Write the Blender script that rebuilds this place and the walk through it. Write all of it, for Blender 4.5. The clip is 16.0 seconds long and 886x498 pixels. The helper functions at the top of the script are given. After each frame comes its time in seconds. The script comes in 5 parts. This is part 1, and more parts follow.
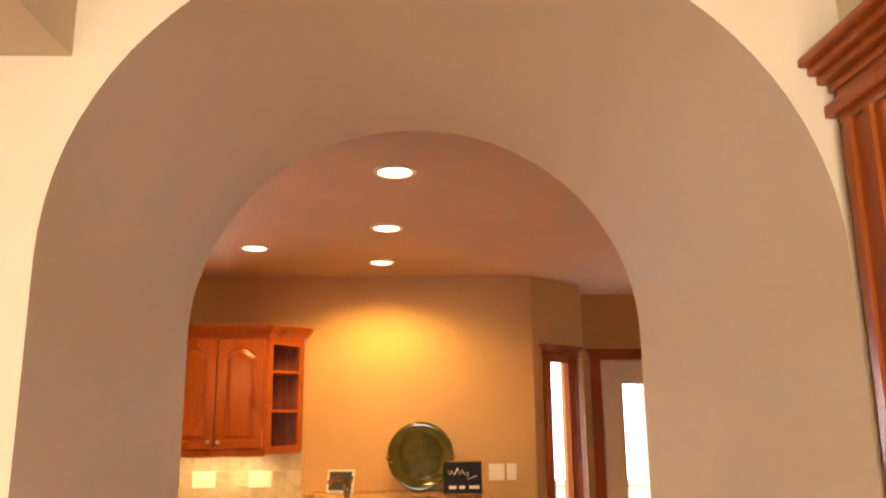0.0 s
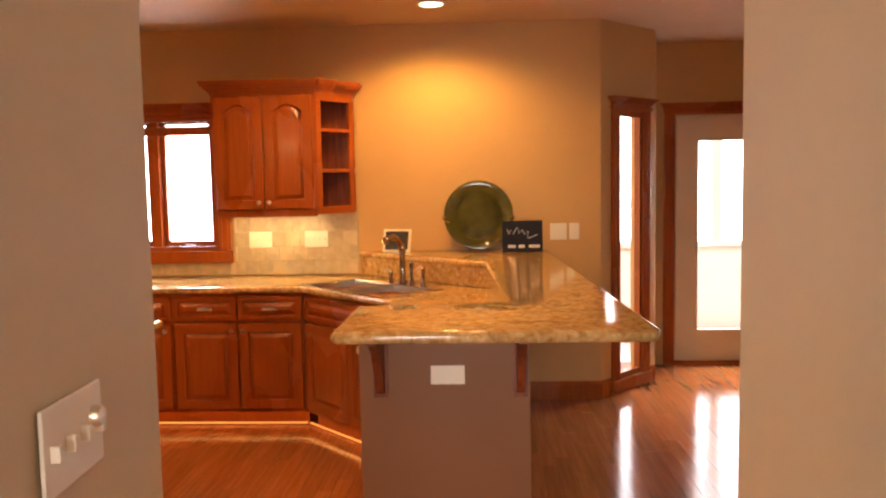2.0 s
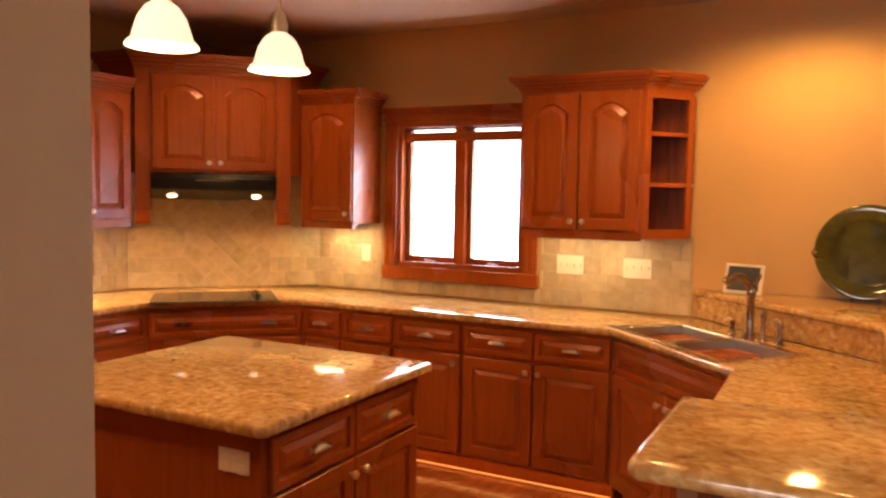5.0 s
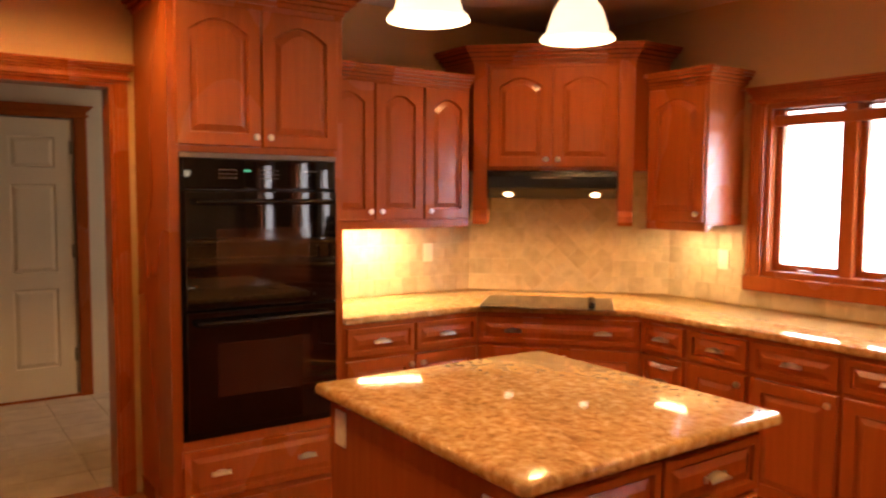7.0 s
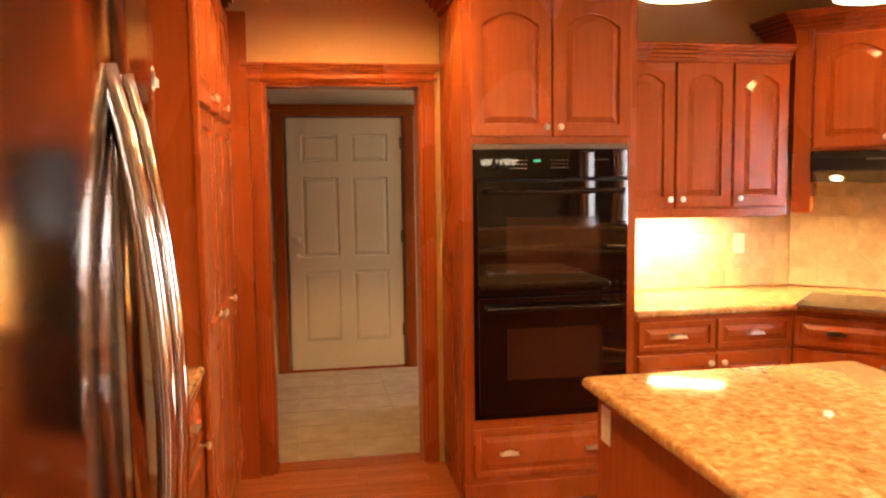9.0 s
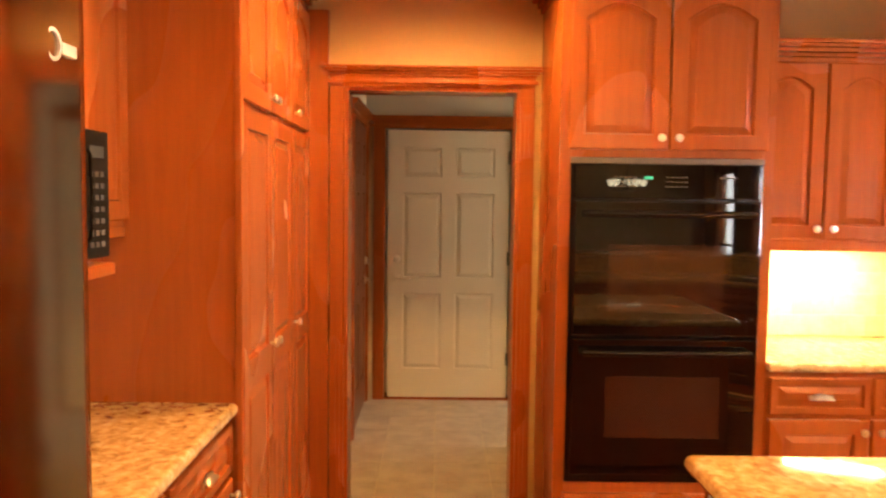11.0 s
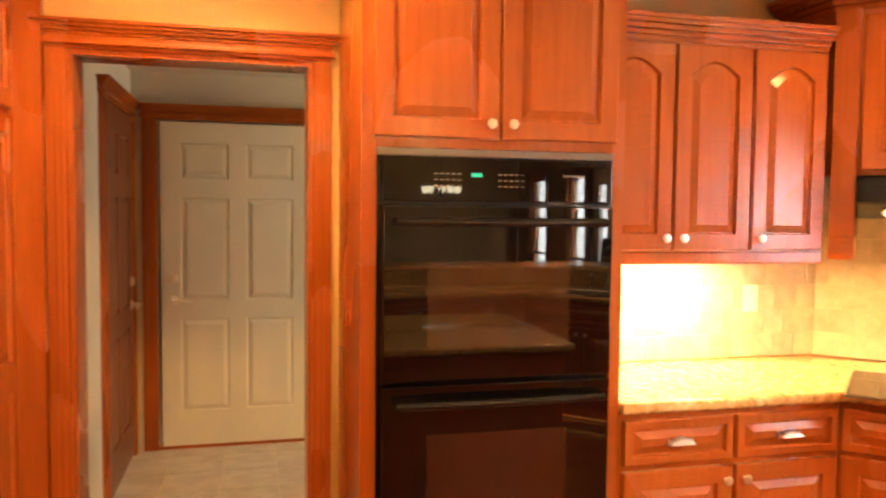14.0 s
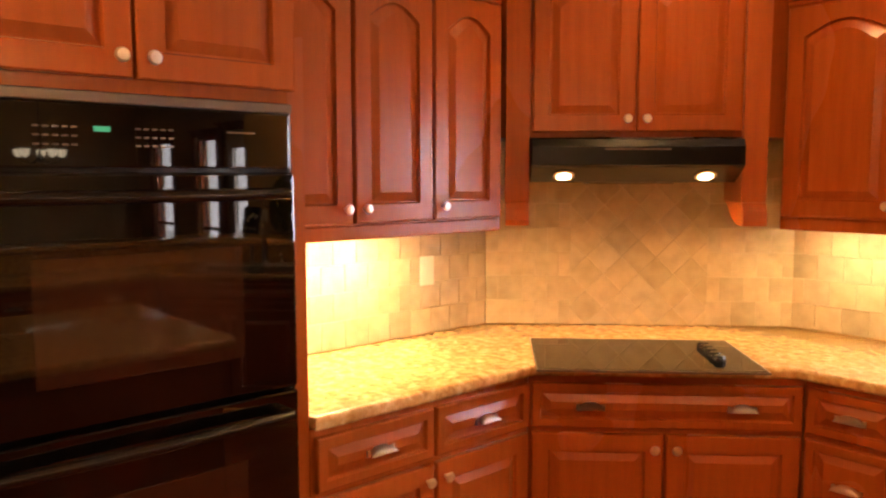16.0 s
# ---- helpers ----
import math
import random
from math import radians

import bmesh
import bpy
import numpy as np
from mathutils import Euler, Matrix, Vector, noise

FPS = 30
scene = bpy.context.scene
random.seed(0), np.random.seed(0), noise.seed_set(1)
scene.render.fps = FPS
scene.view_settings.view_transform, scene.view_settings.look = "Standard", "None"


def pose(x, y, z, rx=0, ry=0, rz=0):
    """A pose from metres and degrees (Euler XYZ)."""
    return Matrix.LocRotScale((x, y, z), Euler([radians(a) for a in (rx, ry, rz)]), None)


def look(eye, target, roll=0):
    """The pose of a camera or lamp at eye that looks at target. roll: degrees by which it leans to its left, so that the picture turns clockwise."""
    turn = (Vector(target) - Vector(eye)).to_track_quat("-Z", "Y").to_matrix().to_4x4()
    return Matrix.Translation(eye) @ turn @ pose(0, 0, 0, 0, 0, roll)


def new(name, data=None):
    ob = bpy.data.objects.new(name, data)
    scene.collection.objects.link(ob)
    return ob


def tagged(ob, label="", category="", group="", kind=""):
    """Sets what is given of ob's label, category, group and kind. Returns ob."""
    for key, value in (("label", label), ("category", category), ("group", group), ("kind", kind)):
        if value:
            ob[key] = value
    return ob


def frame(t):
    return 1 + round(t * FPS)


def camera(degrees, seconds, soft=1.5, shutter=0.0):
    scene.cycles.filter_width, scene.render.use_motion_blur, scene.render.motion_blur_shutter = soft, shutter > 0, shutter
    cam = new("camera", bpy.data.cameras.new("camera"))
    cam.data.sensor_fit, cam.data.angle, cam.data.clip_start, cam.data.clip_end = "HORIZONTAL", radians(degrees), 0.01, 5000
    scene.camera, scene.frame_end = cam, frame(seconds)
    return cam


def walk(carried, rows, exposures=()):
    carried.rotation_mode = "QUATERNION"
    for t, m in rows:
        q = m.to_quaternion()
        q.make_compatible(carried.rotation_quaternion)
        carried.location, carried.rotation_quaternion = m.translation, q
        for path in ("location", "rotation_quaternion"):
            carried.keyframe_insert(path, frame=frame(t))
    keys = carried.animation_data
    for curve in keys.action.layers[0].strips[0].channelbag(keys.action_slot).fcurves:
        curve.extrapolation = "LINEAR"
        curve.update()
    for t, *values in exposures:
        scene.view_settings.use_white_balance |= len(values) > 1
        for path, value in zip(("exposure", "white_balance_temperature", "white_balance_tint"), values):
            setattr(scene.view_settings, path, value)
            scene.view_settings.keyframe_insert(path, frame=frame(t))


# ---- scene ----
cam = camera(60.0, 16.0, soft=2.2, shutter=0.3)
PATH = [
    (0, (0.044, 0.137, 1.621), (0.124, 2.092, 2.037), -0.6),
    (0.5, (0.065, 0.14, 1.565), (0.118, 2.08, 2.058), -1.4),
    (1, (0.036, 0.185, 1.574), (0.08, 2.181, 1.684), -2.3),
    (1.5, (0.087, 0.387, 1.552), (0.056, 2.386, 1.482), -1.2),
    (2, (0.124, 0.542, 1.525), (0.021, 2.533, 1.36), -1.1),
    (2.5, (0.091, 0.715, 1.529), (-0.032, 2.702, 1.336), -1.3),
    (3, (0.097, 0.872, 1.515), (0.021, 2.858, 1.291), -1.0),
    (3.5, (0.139, 1.005, 1.534), (-0.13, 2.98, 1.367), 0.4),
    (4, (0.11, 1.2, 1.527), (-0.372, 3.135, 1.365), 0.5),
    (4.5, (0.042, 1.351, 1.546), (-0.662, 3.217, 1.403), 0.8),
    (6.8, (-0.166, 1.991, 1.553), (-1.735, 3.222, 1.405), 0.4),
    (7, (-0.17, 2.033, 1.547), (-1.809, 3.169, 1.398), 0.4),
    (7.5, (-0.223, 2.109, 1.563), (-2.046, 2.908, 1.369), 0.8),
    (8, (-0.172, 2.099, 1.581), (-2.104, 2.575, 1.374), -0.0),
    (8.2, (-0.101, 2.164, 1.56), (-2.06, 2.516, 1.366), -0.9),
    (10.4, (-0.391, 2.326, 1.564), (-2.353, 2.673, 1.394), -0.5),
    (11, (-0.578, 2.487, 1.551), (-2.574, 2.498, 1.416), 0.7),
    (11.5, (-0.699, 2.567, 1.559), (-2.687, 2.371, 1.466), 0.1),
    (12, (-0.768, 2.584, 1.523), (-2.734, 2.318, 1.272), 0.2),
    (12.5, (-0.839, 2.585, 1.497), (-2.787, 2.272, 1.168), 0.8),
    (13, (-1.003, 2.529, 1.536), (-2.986, 2.337, 1.37), 0.5),
    (13.5, (-1.144, 2.552, 1.528), (-3.136, 2.692, 1.404), 0.3),
    (14, (-1.347, 2.643, 1.536), (-3.285, 3.127, 1.429), 0.6),
    (14.5, (-1.481, 2.639, 1.539), (-3.32, 3.411, 1.387), 1.1),
    (15, (-1.679, 2.579, 1.584), (-3.332, 3.685, 1.373), 0.2),
    (15.5, (-1.737, 2.652, 1.542), (-3.33, 3.844, 1.336), 0.5),
    (16, (-1.9, 2.768, 1.542), (-3.392, 4.085, 1.348), -0.0),
]
walk(cam, [(t, look(eye, target, roll)) for t, eye, target, roll in PATH],
     exposures=[(0.0, 0.05, 6500, 10), (1.0, -0.1, 6500, 12), (3.0, -0.35, 6500, 18), (4.5, -0.5, 6500, 19), (7.0, -0.2, 6500, 20), (8.2, 0.32, 6500, 17), (10.4, 0.85, 6500, 12),
                (11.0, 0.9, 6450, 7), (12.5, 1.1, 5950, -4), (13.5, 1.1, 6150, -1), (14.5, 1.05, 6450, 8), (15.0, 0.82, 6500, 12), (15.5, 0.32, 6550, 14), (16.0, -0.1, 6550, 18)])

# ---- world and lamps ----
def srgb(r, g, b):
    return tuple((c / 255) ** 2.2 for c in (r, g, b)) + (1,)


WARM = (1.0, 0.525, 0.17)
world = bpy.data.worlds.new("sky")
scene.world = world
world.use_nodes = True
wn = world.node_tree
sky = wn.nodes.new("ShaderNodeTexSky")
sky.sky_type, sky.sun_disc = "NISHITA", False
sky.sun_elevation, sky.sun_rotation = radians(40), radians(150)
wn.nodes["Background"].inputs[1].default_value = 0.15
wn.links.new(sky.outputs[0], wn.nodes["Background"].inputs[0])
sun = new("sun", bpy.data.lights.new("sun", "SUN"))
sun.data.energy, sun.data.angle, sun.data.color = 3.0, radians(2), (1, 0.95, 0.88)
sun.matrix_world = look((0, 0, 20), (-6, 14, 0))


def area(name, m, w, h, power, color, shape="RECTANGLE", spread=180):
    d = bpy.data.lights.new(name, "AREA")
    d.shape, d.size, d.size_y, d.energy, d.color, d.spread = shape, w, h, power, color, radians(spread)
    ob = new(name, d)
    ob.matrix_world = m
    return ob


CEIL = 2.64
DAY = (0.86, 0.92, 1.0)
area("daylight_kitchen_window", look((-2.245, 6.06, 1.45), (-2.245, 0, 1.2)), 0.9, 0.75, 36, DAY)
area("daylight_french_door", look((2.57, 7.75, 2.75), (2.3, 4.2, 0)), 1.7, 0.9, 250, DAY)
# Unseen area lamp in the windowless hall, added to brighten the arch.
area("added_light_entry_hall", look((-0.2, -2.9, 1.5), (0, 2, 1.5)), 1.6, 1.9, 190, (1.0, 0.95, 0.86))
# Unseen area lamp added inside the closed side passage, in place of its daylight.
area("daylight_back_hall", look((-5.75, 5.15, 1.25), (-5.72, 2.0, 0.0)), 0.9, 1.5, 28, (1.0, 0.88, 0.70))


# ---- materials ----
def material(name, base=(0.5, 0.5, 0.5, 1), rough=0.5, metal=0.0, spec=0.5, coat=0.0):
    m = bpy.data.materials.new(name)
    m.use_nodes = True
    b = m.node_tree.nodes["Principled BSDF"]
    b.inputs["Base Color"].default_value = base
    b.inputs["Roughness"].default_value = rough
    b.inputs["Metallic"].default_value = metal
    b.inputs["Specular IOR Level"].default_value = spec
    b.inputs["Coat Weight"].default_value = coat
    b.inputs["Coat Roughness"].default_value = 0.12
    return m


def tex(m, kind, scale, stretch=(1, 1, 1), detail=4.0, space="Object", rnd=False):
    n, l = m.node_tree.nodes, m.node_tree.links
    co, mp = n.new("ShaderNodeTexCoord"), n.new("ShaderNodeMapping")
    mp.inputs["Scale"].default_value = stretch
    l.new(co.outputs[space], mp.inputs[0])
    if rnd:
        info, mul = n.new("ShaderNodeObjectInfo"), n.new("ShaderNodeMath")
        mul.operation = "MULTIPLY"
        mul.inputs[1].default_value = 37.0
        l.new(info.outputs["Random"], mul.inputs[0])
        l.new(mul.outputs[0], mp.inputs["Location"])
    t = n.new(kind)
    t.inputs["Scale"].default_value = scale
    if "Detail" in t.inputs:
        t.inputs["Detail"].default_value = detail
    l.new(mp.outputs[0], t.inputs["Vector"])
    return t


def ramp(m, socket, stops):
    r = m.node_tree.nodes.new("ShaderNodeValToRGB")
    while len(r.color_ramp.elements) < len(stops):
        r.color_ramp.elements.new(0.5)
    for e, (p, c) in zip(r.color_ramp.elements, stops):
        e.position, e.color = p, c
    m.node_tree.links.new(socket, r.inputs[0])
    return r


def mix(m, a, b, fac, mode="MIX"):
    x = m.node_tree.nodes.new("ShaderNodeMixRGB")
    x.blend_type = mode
    for k, v in ((0, fac), (1, a), (2, b)):
        if isinstance(v, (int, float, tuple)):
            x.inputs[k].default_value = v
        else:
            m.node_tree.links.new(v, x.inputs[k])
    return x.outputs[0]


def set_base(m, socket):
    m.node_tree.links.new(socket, m.node_tree.nodes["Principled BSDF"].inputs["Base Color"])


def bump(m, socket, strength, distance=0.002):
    b = m.node_tree.nodes.new("ShaderNodeBump")
    b.inputs["Strength"].default_value, b.inputs["Distance"].default_value = strength, distance
    m.node_tree.links.new(socket, b.inputs["Height"])
    m.node_tree.links.new(b.outputs[0], m.node_tree.nodes["Principled BSDF"].inputs["Normal"])


def rough_from(m, socket, lo, hi, a=0.3, b=0.7):
    r = ramp(m, socket, [(a, (lo,) * 3 + (1,)), (b, (hi,) * 3 + (1,))])
    m.node_tree.links.new(r.outputs[0], m.node_tree.nodes["Principled BSDF"].inputs["Roughness"])


def wood_material(name, dark, mid, light, rough, grain=(14, 14, 1.1), coat=0.07):
    m = material(name, mid, rough, spec=0.3, coat=coat)
    g = tex(m, "ShaderNodeTexNoise", 3.0, grain, 6, rnd=True)
    f = tex(m, "ShaderNodeTexNoise", 22.0, grain, 3, rnd=True)
    big = tex(m, "ShaderNodeTexNoise", 1.7, (1, 1, 0.6), 2, rnd=True)
    c = ramp(m, g.outputs["Fac"], [(0.32, dark), (0.5, mid), (0.7, light)])
    c2 = mix(m, c.outputs[0], ramp(m, f.outputs["Fac"], [(0.3, (0.84, 0.82, 0.8, 1)), (0.65, (1, 1, 1, 1))]).outputs[0], 0.12, "MULTIPLY")
    c3 = mix(m, c2, ramp(m, big.outputs["Fac"], [(0.15, (0.84, 0.80, 0.78, 1)), (0.85, (1.12, 1.12, 1.12, 1))]).outputs[0], 0.6, "MULTIPLY")
    set_base(m, c3)
    rough_from(m, big.outputs["Fac"], rough - 0.015, rough + 0.02, 0.1, 0.9)
    return m


CHERRY = wood_material("cherry_wood", (0.295, 0.069, 0.0105, 1), (0.32, 0.077, 0.012, 1), (0.345, 0.086, 0.0135, 1), 0.27)
# Darker cherry: real tone of the brackets, recess shade on the shelf back.
CHERRY_DARK = wood_material("cherry_dark_and_shaded", (0.13, 0.03, 0.01, 1), (0.2, 0.047, 0.014, 1), (0.26, 0.065, 0.02, 1), 0.4)
DOOR_WOOD = wood_material("stained_door_wood", (0.12, 0.035, 0.014, 1), (0.17, 0.05, 0.02, 1), (0.22, 0.07, 0.028, 1), 0.35)
FLOOR_WOOD = wood_material("floor_oak", (0.33, 0.098, 0.025, 1), (0.37, 0.116, 0.031, 1), (0.42, 0.14, 0.040, 1), 0.15, (16, 1.0, 16), 0.35)
FW = FLOOR_WOOD.node_tree
info = FW.nodes.new("ShaderNodeObjectInfo")
geo = FW.nodes.new("ShaderNodeNewGeometry")
addn = FW.nodes.new("ShaderNodeMath")
FW.links.new(info.outputs["Random"], addn.inputs[0])
FW.links.new(geo.outputs["Random Per Island"], addn.inputs[1])
fr = FW.nodes.new("ShaderNodeMath")
fr.operation = "FRACT"
FW.links.new(addn.outputs[0], fr.inputs[0])
tone = ramp(FLOOR_WOOD, fr.outputs[0], [(0.0, (0.86, 0.84, 0.82, 1)), (1.0, (1.08, 1.08, 1.06, 1))])
old = FW.nodes["Principled BSDF"].inputs["Base Color"].links[0].from_socket
set_base(FLOOR_WOOD, mix(FLOOR_WOOD, old, tone.outputs[0], 1.0, "MULTIPLY"))


def plaster(name, base, rough=0.7):
    m = material(name, base, rough, spec=0.3)
    n1 = tex(m, "ShaderNodeTexNoise", 1.3, detail=3)
    n2 = tex(m, "ShaderNodeTexNoise", 140.0, detail=2)
    dark = tuple(c * 0.93 for c in base[:3]) + (1,)
    lite = tuple(min(1, c * 1.05) for c in base[:3]) + (1,)
    set_base(m, ramp(m, n1.outputs["Fac"], [(0.3, dark), (0.7, lite)]).outputs[0])
    bump(m, n2.outputs["Fac"], 0.12, 0.002)
    return m


WALL = plaster("tan_wall_paint", (0.54, 0.33, 0.135, 1), 0.6)
ARCH = plaster("cream_arch_paint", (0.59, 0.485, 0.328, 1), 0.6)
CEILING = plaster("ceiling_paint", (0.58, 0.44, 0.31, 1), 0.8)
CREAM = plaster("cream_hall_paint", (0.62, 0.55, 0.43, 1), 0.6)
WHITE = material("white_plastic", (0.76, 0.70, 0.58, 1), 0.35)
DOOR_PAINT = plaster("cream_door_paint", (0.70, 0.62, 0.46, 1), 0.4)
CREAM_DOOR = plaster("white_door_paint", (0.72, 0.64, 0.52, 1), 0.4)

GRANITE = material("golden_granite", (0.5, 0.3, 0.12, 1), 0.09, spec=0.55, coat=0.15)
v = tex(GRANITE, "ShaderNodeTexVoronoi", 130.0)
n1 = tex(GRANITE, "ShaderNodeTexNoise", 5.0, (1, 1.7, 1), 6)
n1.inputs["Distortion"].default_value = 1.1
n2 = tex(GRANITE, "ShaderNodeTexNoise", 36.0, detail=6)
n2.inputs["Distortion"].default_value = 0.6
c1 = ramp(GRANITE, n2.outputs["Fac"], [(0.24, (0.27, 0.14, 0.05, 1)), (0.40, (0.47, 0.27, 0.095, 1)), (0.55, (0.58, 0.38, 0.15, 1)), (0.72, (0.70, 0.54, 0.30, 1))])
c2 = ramp(GRANITE, n1.outputs["Fac"], [(0.25, (0.36, 0.28, 0.23, 1)), (0.38, (0.82, 0.76, 0.70, 1)), (0.52, (1, 0.97, 0.93, 1)), (0.72, (1.1, 1.05, 0.95, 1))])
c3 = mix(GRANITE, c1.outputs[0], c2.outputs[0], 0.75, "MULTIPLY")
spk = ramp(GRANITE, v.outputs["Color"], [(0.10, (0.25, 0.2, 0.17, 1)), (0.22, (1, 1, 1, 1))])
set_base(GRANITE, mix(GRANITE, c3, spk.outputs[0], 0.18, "MULTIPLY"))

TILE = material("travertine_tile", (0.45, 0.36, 0.22, 1), 0.45)
ti = TILE.node_tree.nodes.new("ShaderNodeObjectInfo")
tn = tex(TILE, "ShaderNodeTexNoise", 16.0, detail=5, rnd=True)
tc = ramp(TILE, ti.outputs["Random"], [(0.0, (0.43, 0.35, 0.222, 1)), (0.3, (0.49, 0.395, 0.25, 1)), (0.7, (0.55, 0.44, 0.28, 1)), (1.0, (0.47, 0.39, 0.27, 1))])
set_base(TILE, mix(TILE, tc.outputs[0], ramp(TILE, tn.outputs["Fac"], [(0.3, (0.78, 0.75, 0.7, 1)), (0.65, (1.06, 1.05, 1.03, 1))]).outputs[0], 0.8, "MULTIPLY"))
bump(TILE, tn.outputs["Fac"], 0.15, 0.002)
GROUT = material("tile_grout", (0.58, 0.49, 0.33, 1), 0.9)
HALLTILE = material("hall_floor_tile", (0.42, 0.37, 0.30, 1), 0.35)
hn = tex(HALLTILE, "ShaderNodeTexNoise", 7.0, detail=5, rnd=True)
set_base(HALLTILE, ramp(HALLTILE, hn.outputs["Fac"], [(0.3, (0.38, 0.30, 0.22, 1)), (0.7, (0.54, 0.45, 0.34, 1))]).outputs[0])

STEEL = material("stainless_steel", (0.36, 0.31, 0.26, 1), 0.27, 1.0)
sn = tex(STEEL, "ShaderNodeTexNoise", 30.0, (1, 1, 90), 2)
rough_from(STEEL, sn.outputs["Fac"], 0.09, 0.16)
NICKEL = material("brushed_nickel", (0.80, 0.74, 0.62, 1), 0.33, 1.0)
SINK_STEEL = material("satin_sink_steel", (0.42, 0.40, 0.37, 1), 0.32, 1.0)
CHROME = material("chrome", (0.75, 0.72, 0.68, 1), 0.1, 1.0)
BRONZE = material("dark_bronze", (0.06, 0.035, 0.02, 1), 0.35, 0.8)
BLACK = material("black_enamel", (0.004, 0.0035, 0.0035, 1), 0.22, spec=0.35)
BLACKGLASS = material("black_oven_glass", (0.002, 0.0016, 0.0016, 1), 0.02, spec=0.5)
OVENWINDOW = material("oven_window_glass", (0.022, 0.008, 0.004, 1), 0.05, spec=0.6)
GREYTRIM = material("grey_metal_trim", (0.16, 0.13, 0.1, 1), 0.3, 0.6)
LEDGREEN = material("green_display", (0.0, 0.1, 0.05, 1), 0.4)
LEDGREEN.node_tree.nodes["Principled BSDF"].inputs["Emission Color"].default_value = (0.04, 0.45, 0.22, 1)
LEDGREEN.node_tree.nodes["Principled BSDF"].inputs["Emission Strength"].default_value = 0.7
PLATE = material("olive_glazed_ceramic", (0.05, 0.055, 0.008, 1), 0.12, spec=0.35, coat=0.15)
pn = tex(PLATE, "ShaderNodeTexNoise", 9.0, detail=5)
set_base(PLATE, ramp(PLATE, pn.outputs["Fac"], [(0.3, (0.012, 0.017, 0.003, 1)), (0.7, (0.045, 0.052, 0.008, 1))]).outputs[0])
RIM_GLAZE = material("olive_rim_glaze", (0.12, 0.10, 0.016, 1), 0.10, spec=0.4, coat=0.3)
rn = tex(RIM_GLAZE, "ShaderNodeTexNoise", 14.0, detail=5)
set_base(RIM_GLAZE, ramp(RIM_GLAZE, rn.outputs["Fac"], [(0.3, (0.04, 0.038, 0.006, 1)), (0.7, (0.085, 0.075, 0.012, 1))]).outputs[0])
MICRO = material("microwave_black_plastic", (0.005, 0.004, 0.004, 1), 0.18, spec=0.2)
KEY_PRINT = material("dull_key_print", (0.045, 0.04, 0.036, 1), 0.5)
SIGN = material("navy_sign_card", (0.010, 0.010, 0.018, 1), 0.5, spec=0.15)
SLATE = material("grey_screen", (0.05, 0.055, 0.06, 1), 0.2)
PRINT = material("pale_print", (0.6, 0.58, 0.55, 1), 0.5)
GLASS = material("window_glass", (1, 1, 1, 1), 0.0)
GLASS.node_tree.nodes["Principled BSDF"].inputs["Transmission Weight"].default_value = 1.0
GLASS.node_tree.nodes["Principled BSDF"].inputs["IOR"].default_value = 1.03
SHADE_GLASS = material("frosted_shade_glass", (0.95, 0.9, 0.78, 1), 0.5)
SHADE_GLASS.node_tree.nodes["Principled BSDF"].inputs["Emission Color"].default_value = (1.0, 0.80, 0.50, 1)
SHADE_GLASS.node_tree.nodes["Principled BSDF"].inputs["Emission Strength"].default_value = 1.6


def glow(name, color, strength):
    m = material(name, color)
    b = m.node_tree.nodes["Principled BSDF"]
    b.inputs["Emission Color"].default_value = color
    b.inputs["Emission Strength"].default_value = strength
    return m


BULB = glow("lit_bulb", (1.0, 0.82, 0.52, 1), 9.0)
ROPE = glow("rope_light", (1.0, 0.42, 0.09, 1), 0.9)
BACKDROP = glow("bright_overcast_distance", (1.0, 0.98, 0.97, 1), 7.5)
GROUND = plaster("pale_snowy_ground", (0.75, 0.73, 0.72, 1), 0.9)
FENCE = material("pale_deck_paint", (0.60, 0.50, 0.46, 1), 0.7)


# ---- mesh helpers ----
def box(bm, x0, y0, z0, x1, y1, z1, bevel=0.0):
    vs = [bm.verts.new((x, y, z)) for z in (z0, z1) for y in (y0, y1) for x in (x0, x1)]
    fs = [bm.faces.new([vs[i] for i in q]) for q in ((0, 2, 3, 1), (4, 5, 7, 6), (0, 1, 5, 4), (2, 6, 7, 3), (0, 4, 6, 2), (1, 3, 7, 5))]
    if bevel:
        es = {e for f in fs for e in f.edges}
        bmesh.ops.bevel(bm, geom=list(es), offset=bevel, segments=2, affect="EDGES", profile=0.6)
    return bm


def bx(*a, bevel=0.0):
    return box(bmesh.new(), *a, bevel=bevel)


def prism(pts, z0, z1, bevel=0.0, bm=None, seg=3):
    """A flat polygon raised from z0 to z1; bevel rounds its top and bottom rim."""
    bm = bm or bmesh.new()
    lo = [bm.verts.new((x, y, z0)) for x, y in pts]
    hi = [bm.verts.new((x, y, z1)) for x, y in pts]
    n = len(pts)
    a = bm.faces.new(lo[::-1])
    b = bm.faces.new(hi)
    for i in range(n):
        bm.faces.new((lo[i], lo[(i + 1) % n], hi[(i + 1) % n], hi[i]))
    bmesh.ops.recalc_face_normals(bm, faces=bm.faces)
    if bevel:
        bmesh.ops.bevel(bm, geom=list(set(a.edges) | set(b.edges)), offset=bevel, segments=seg, affect="EDGES", profile=0.5)
    return bm


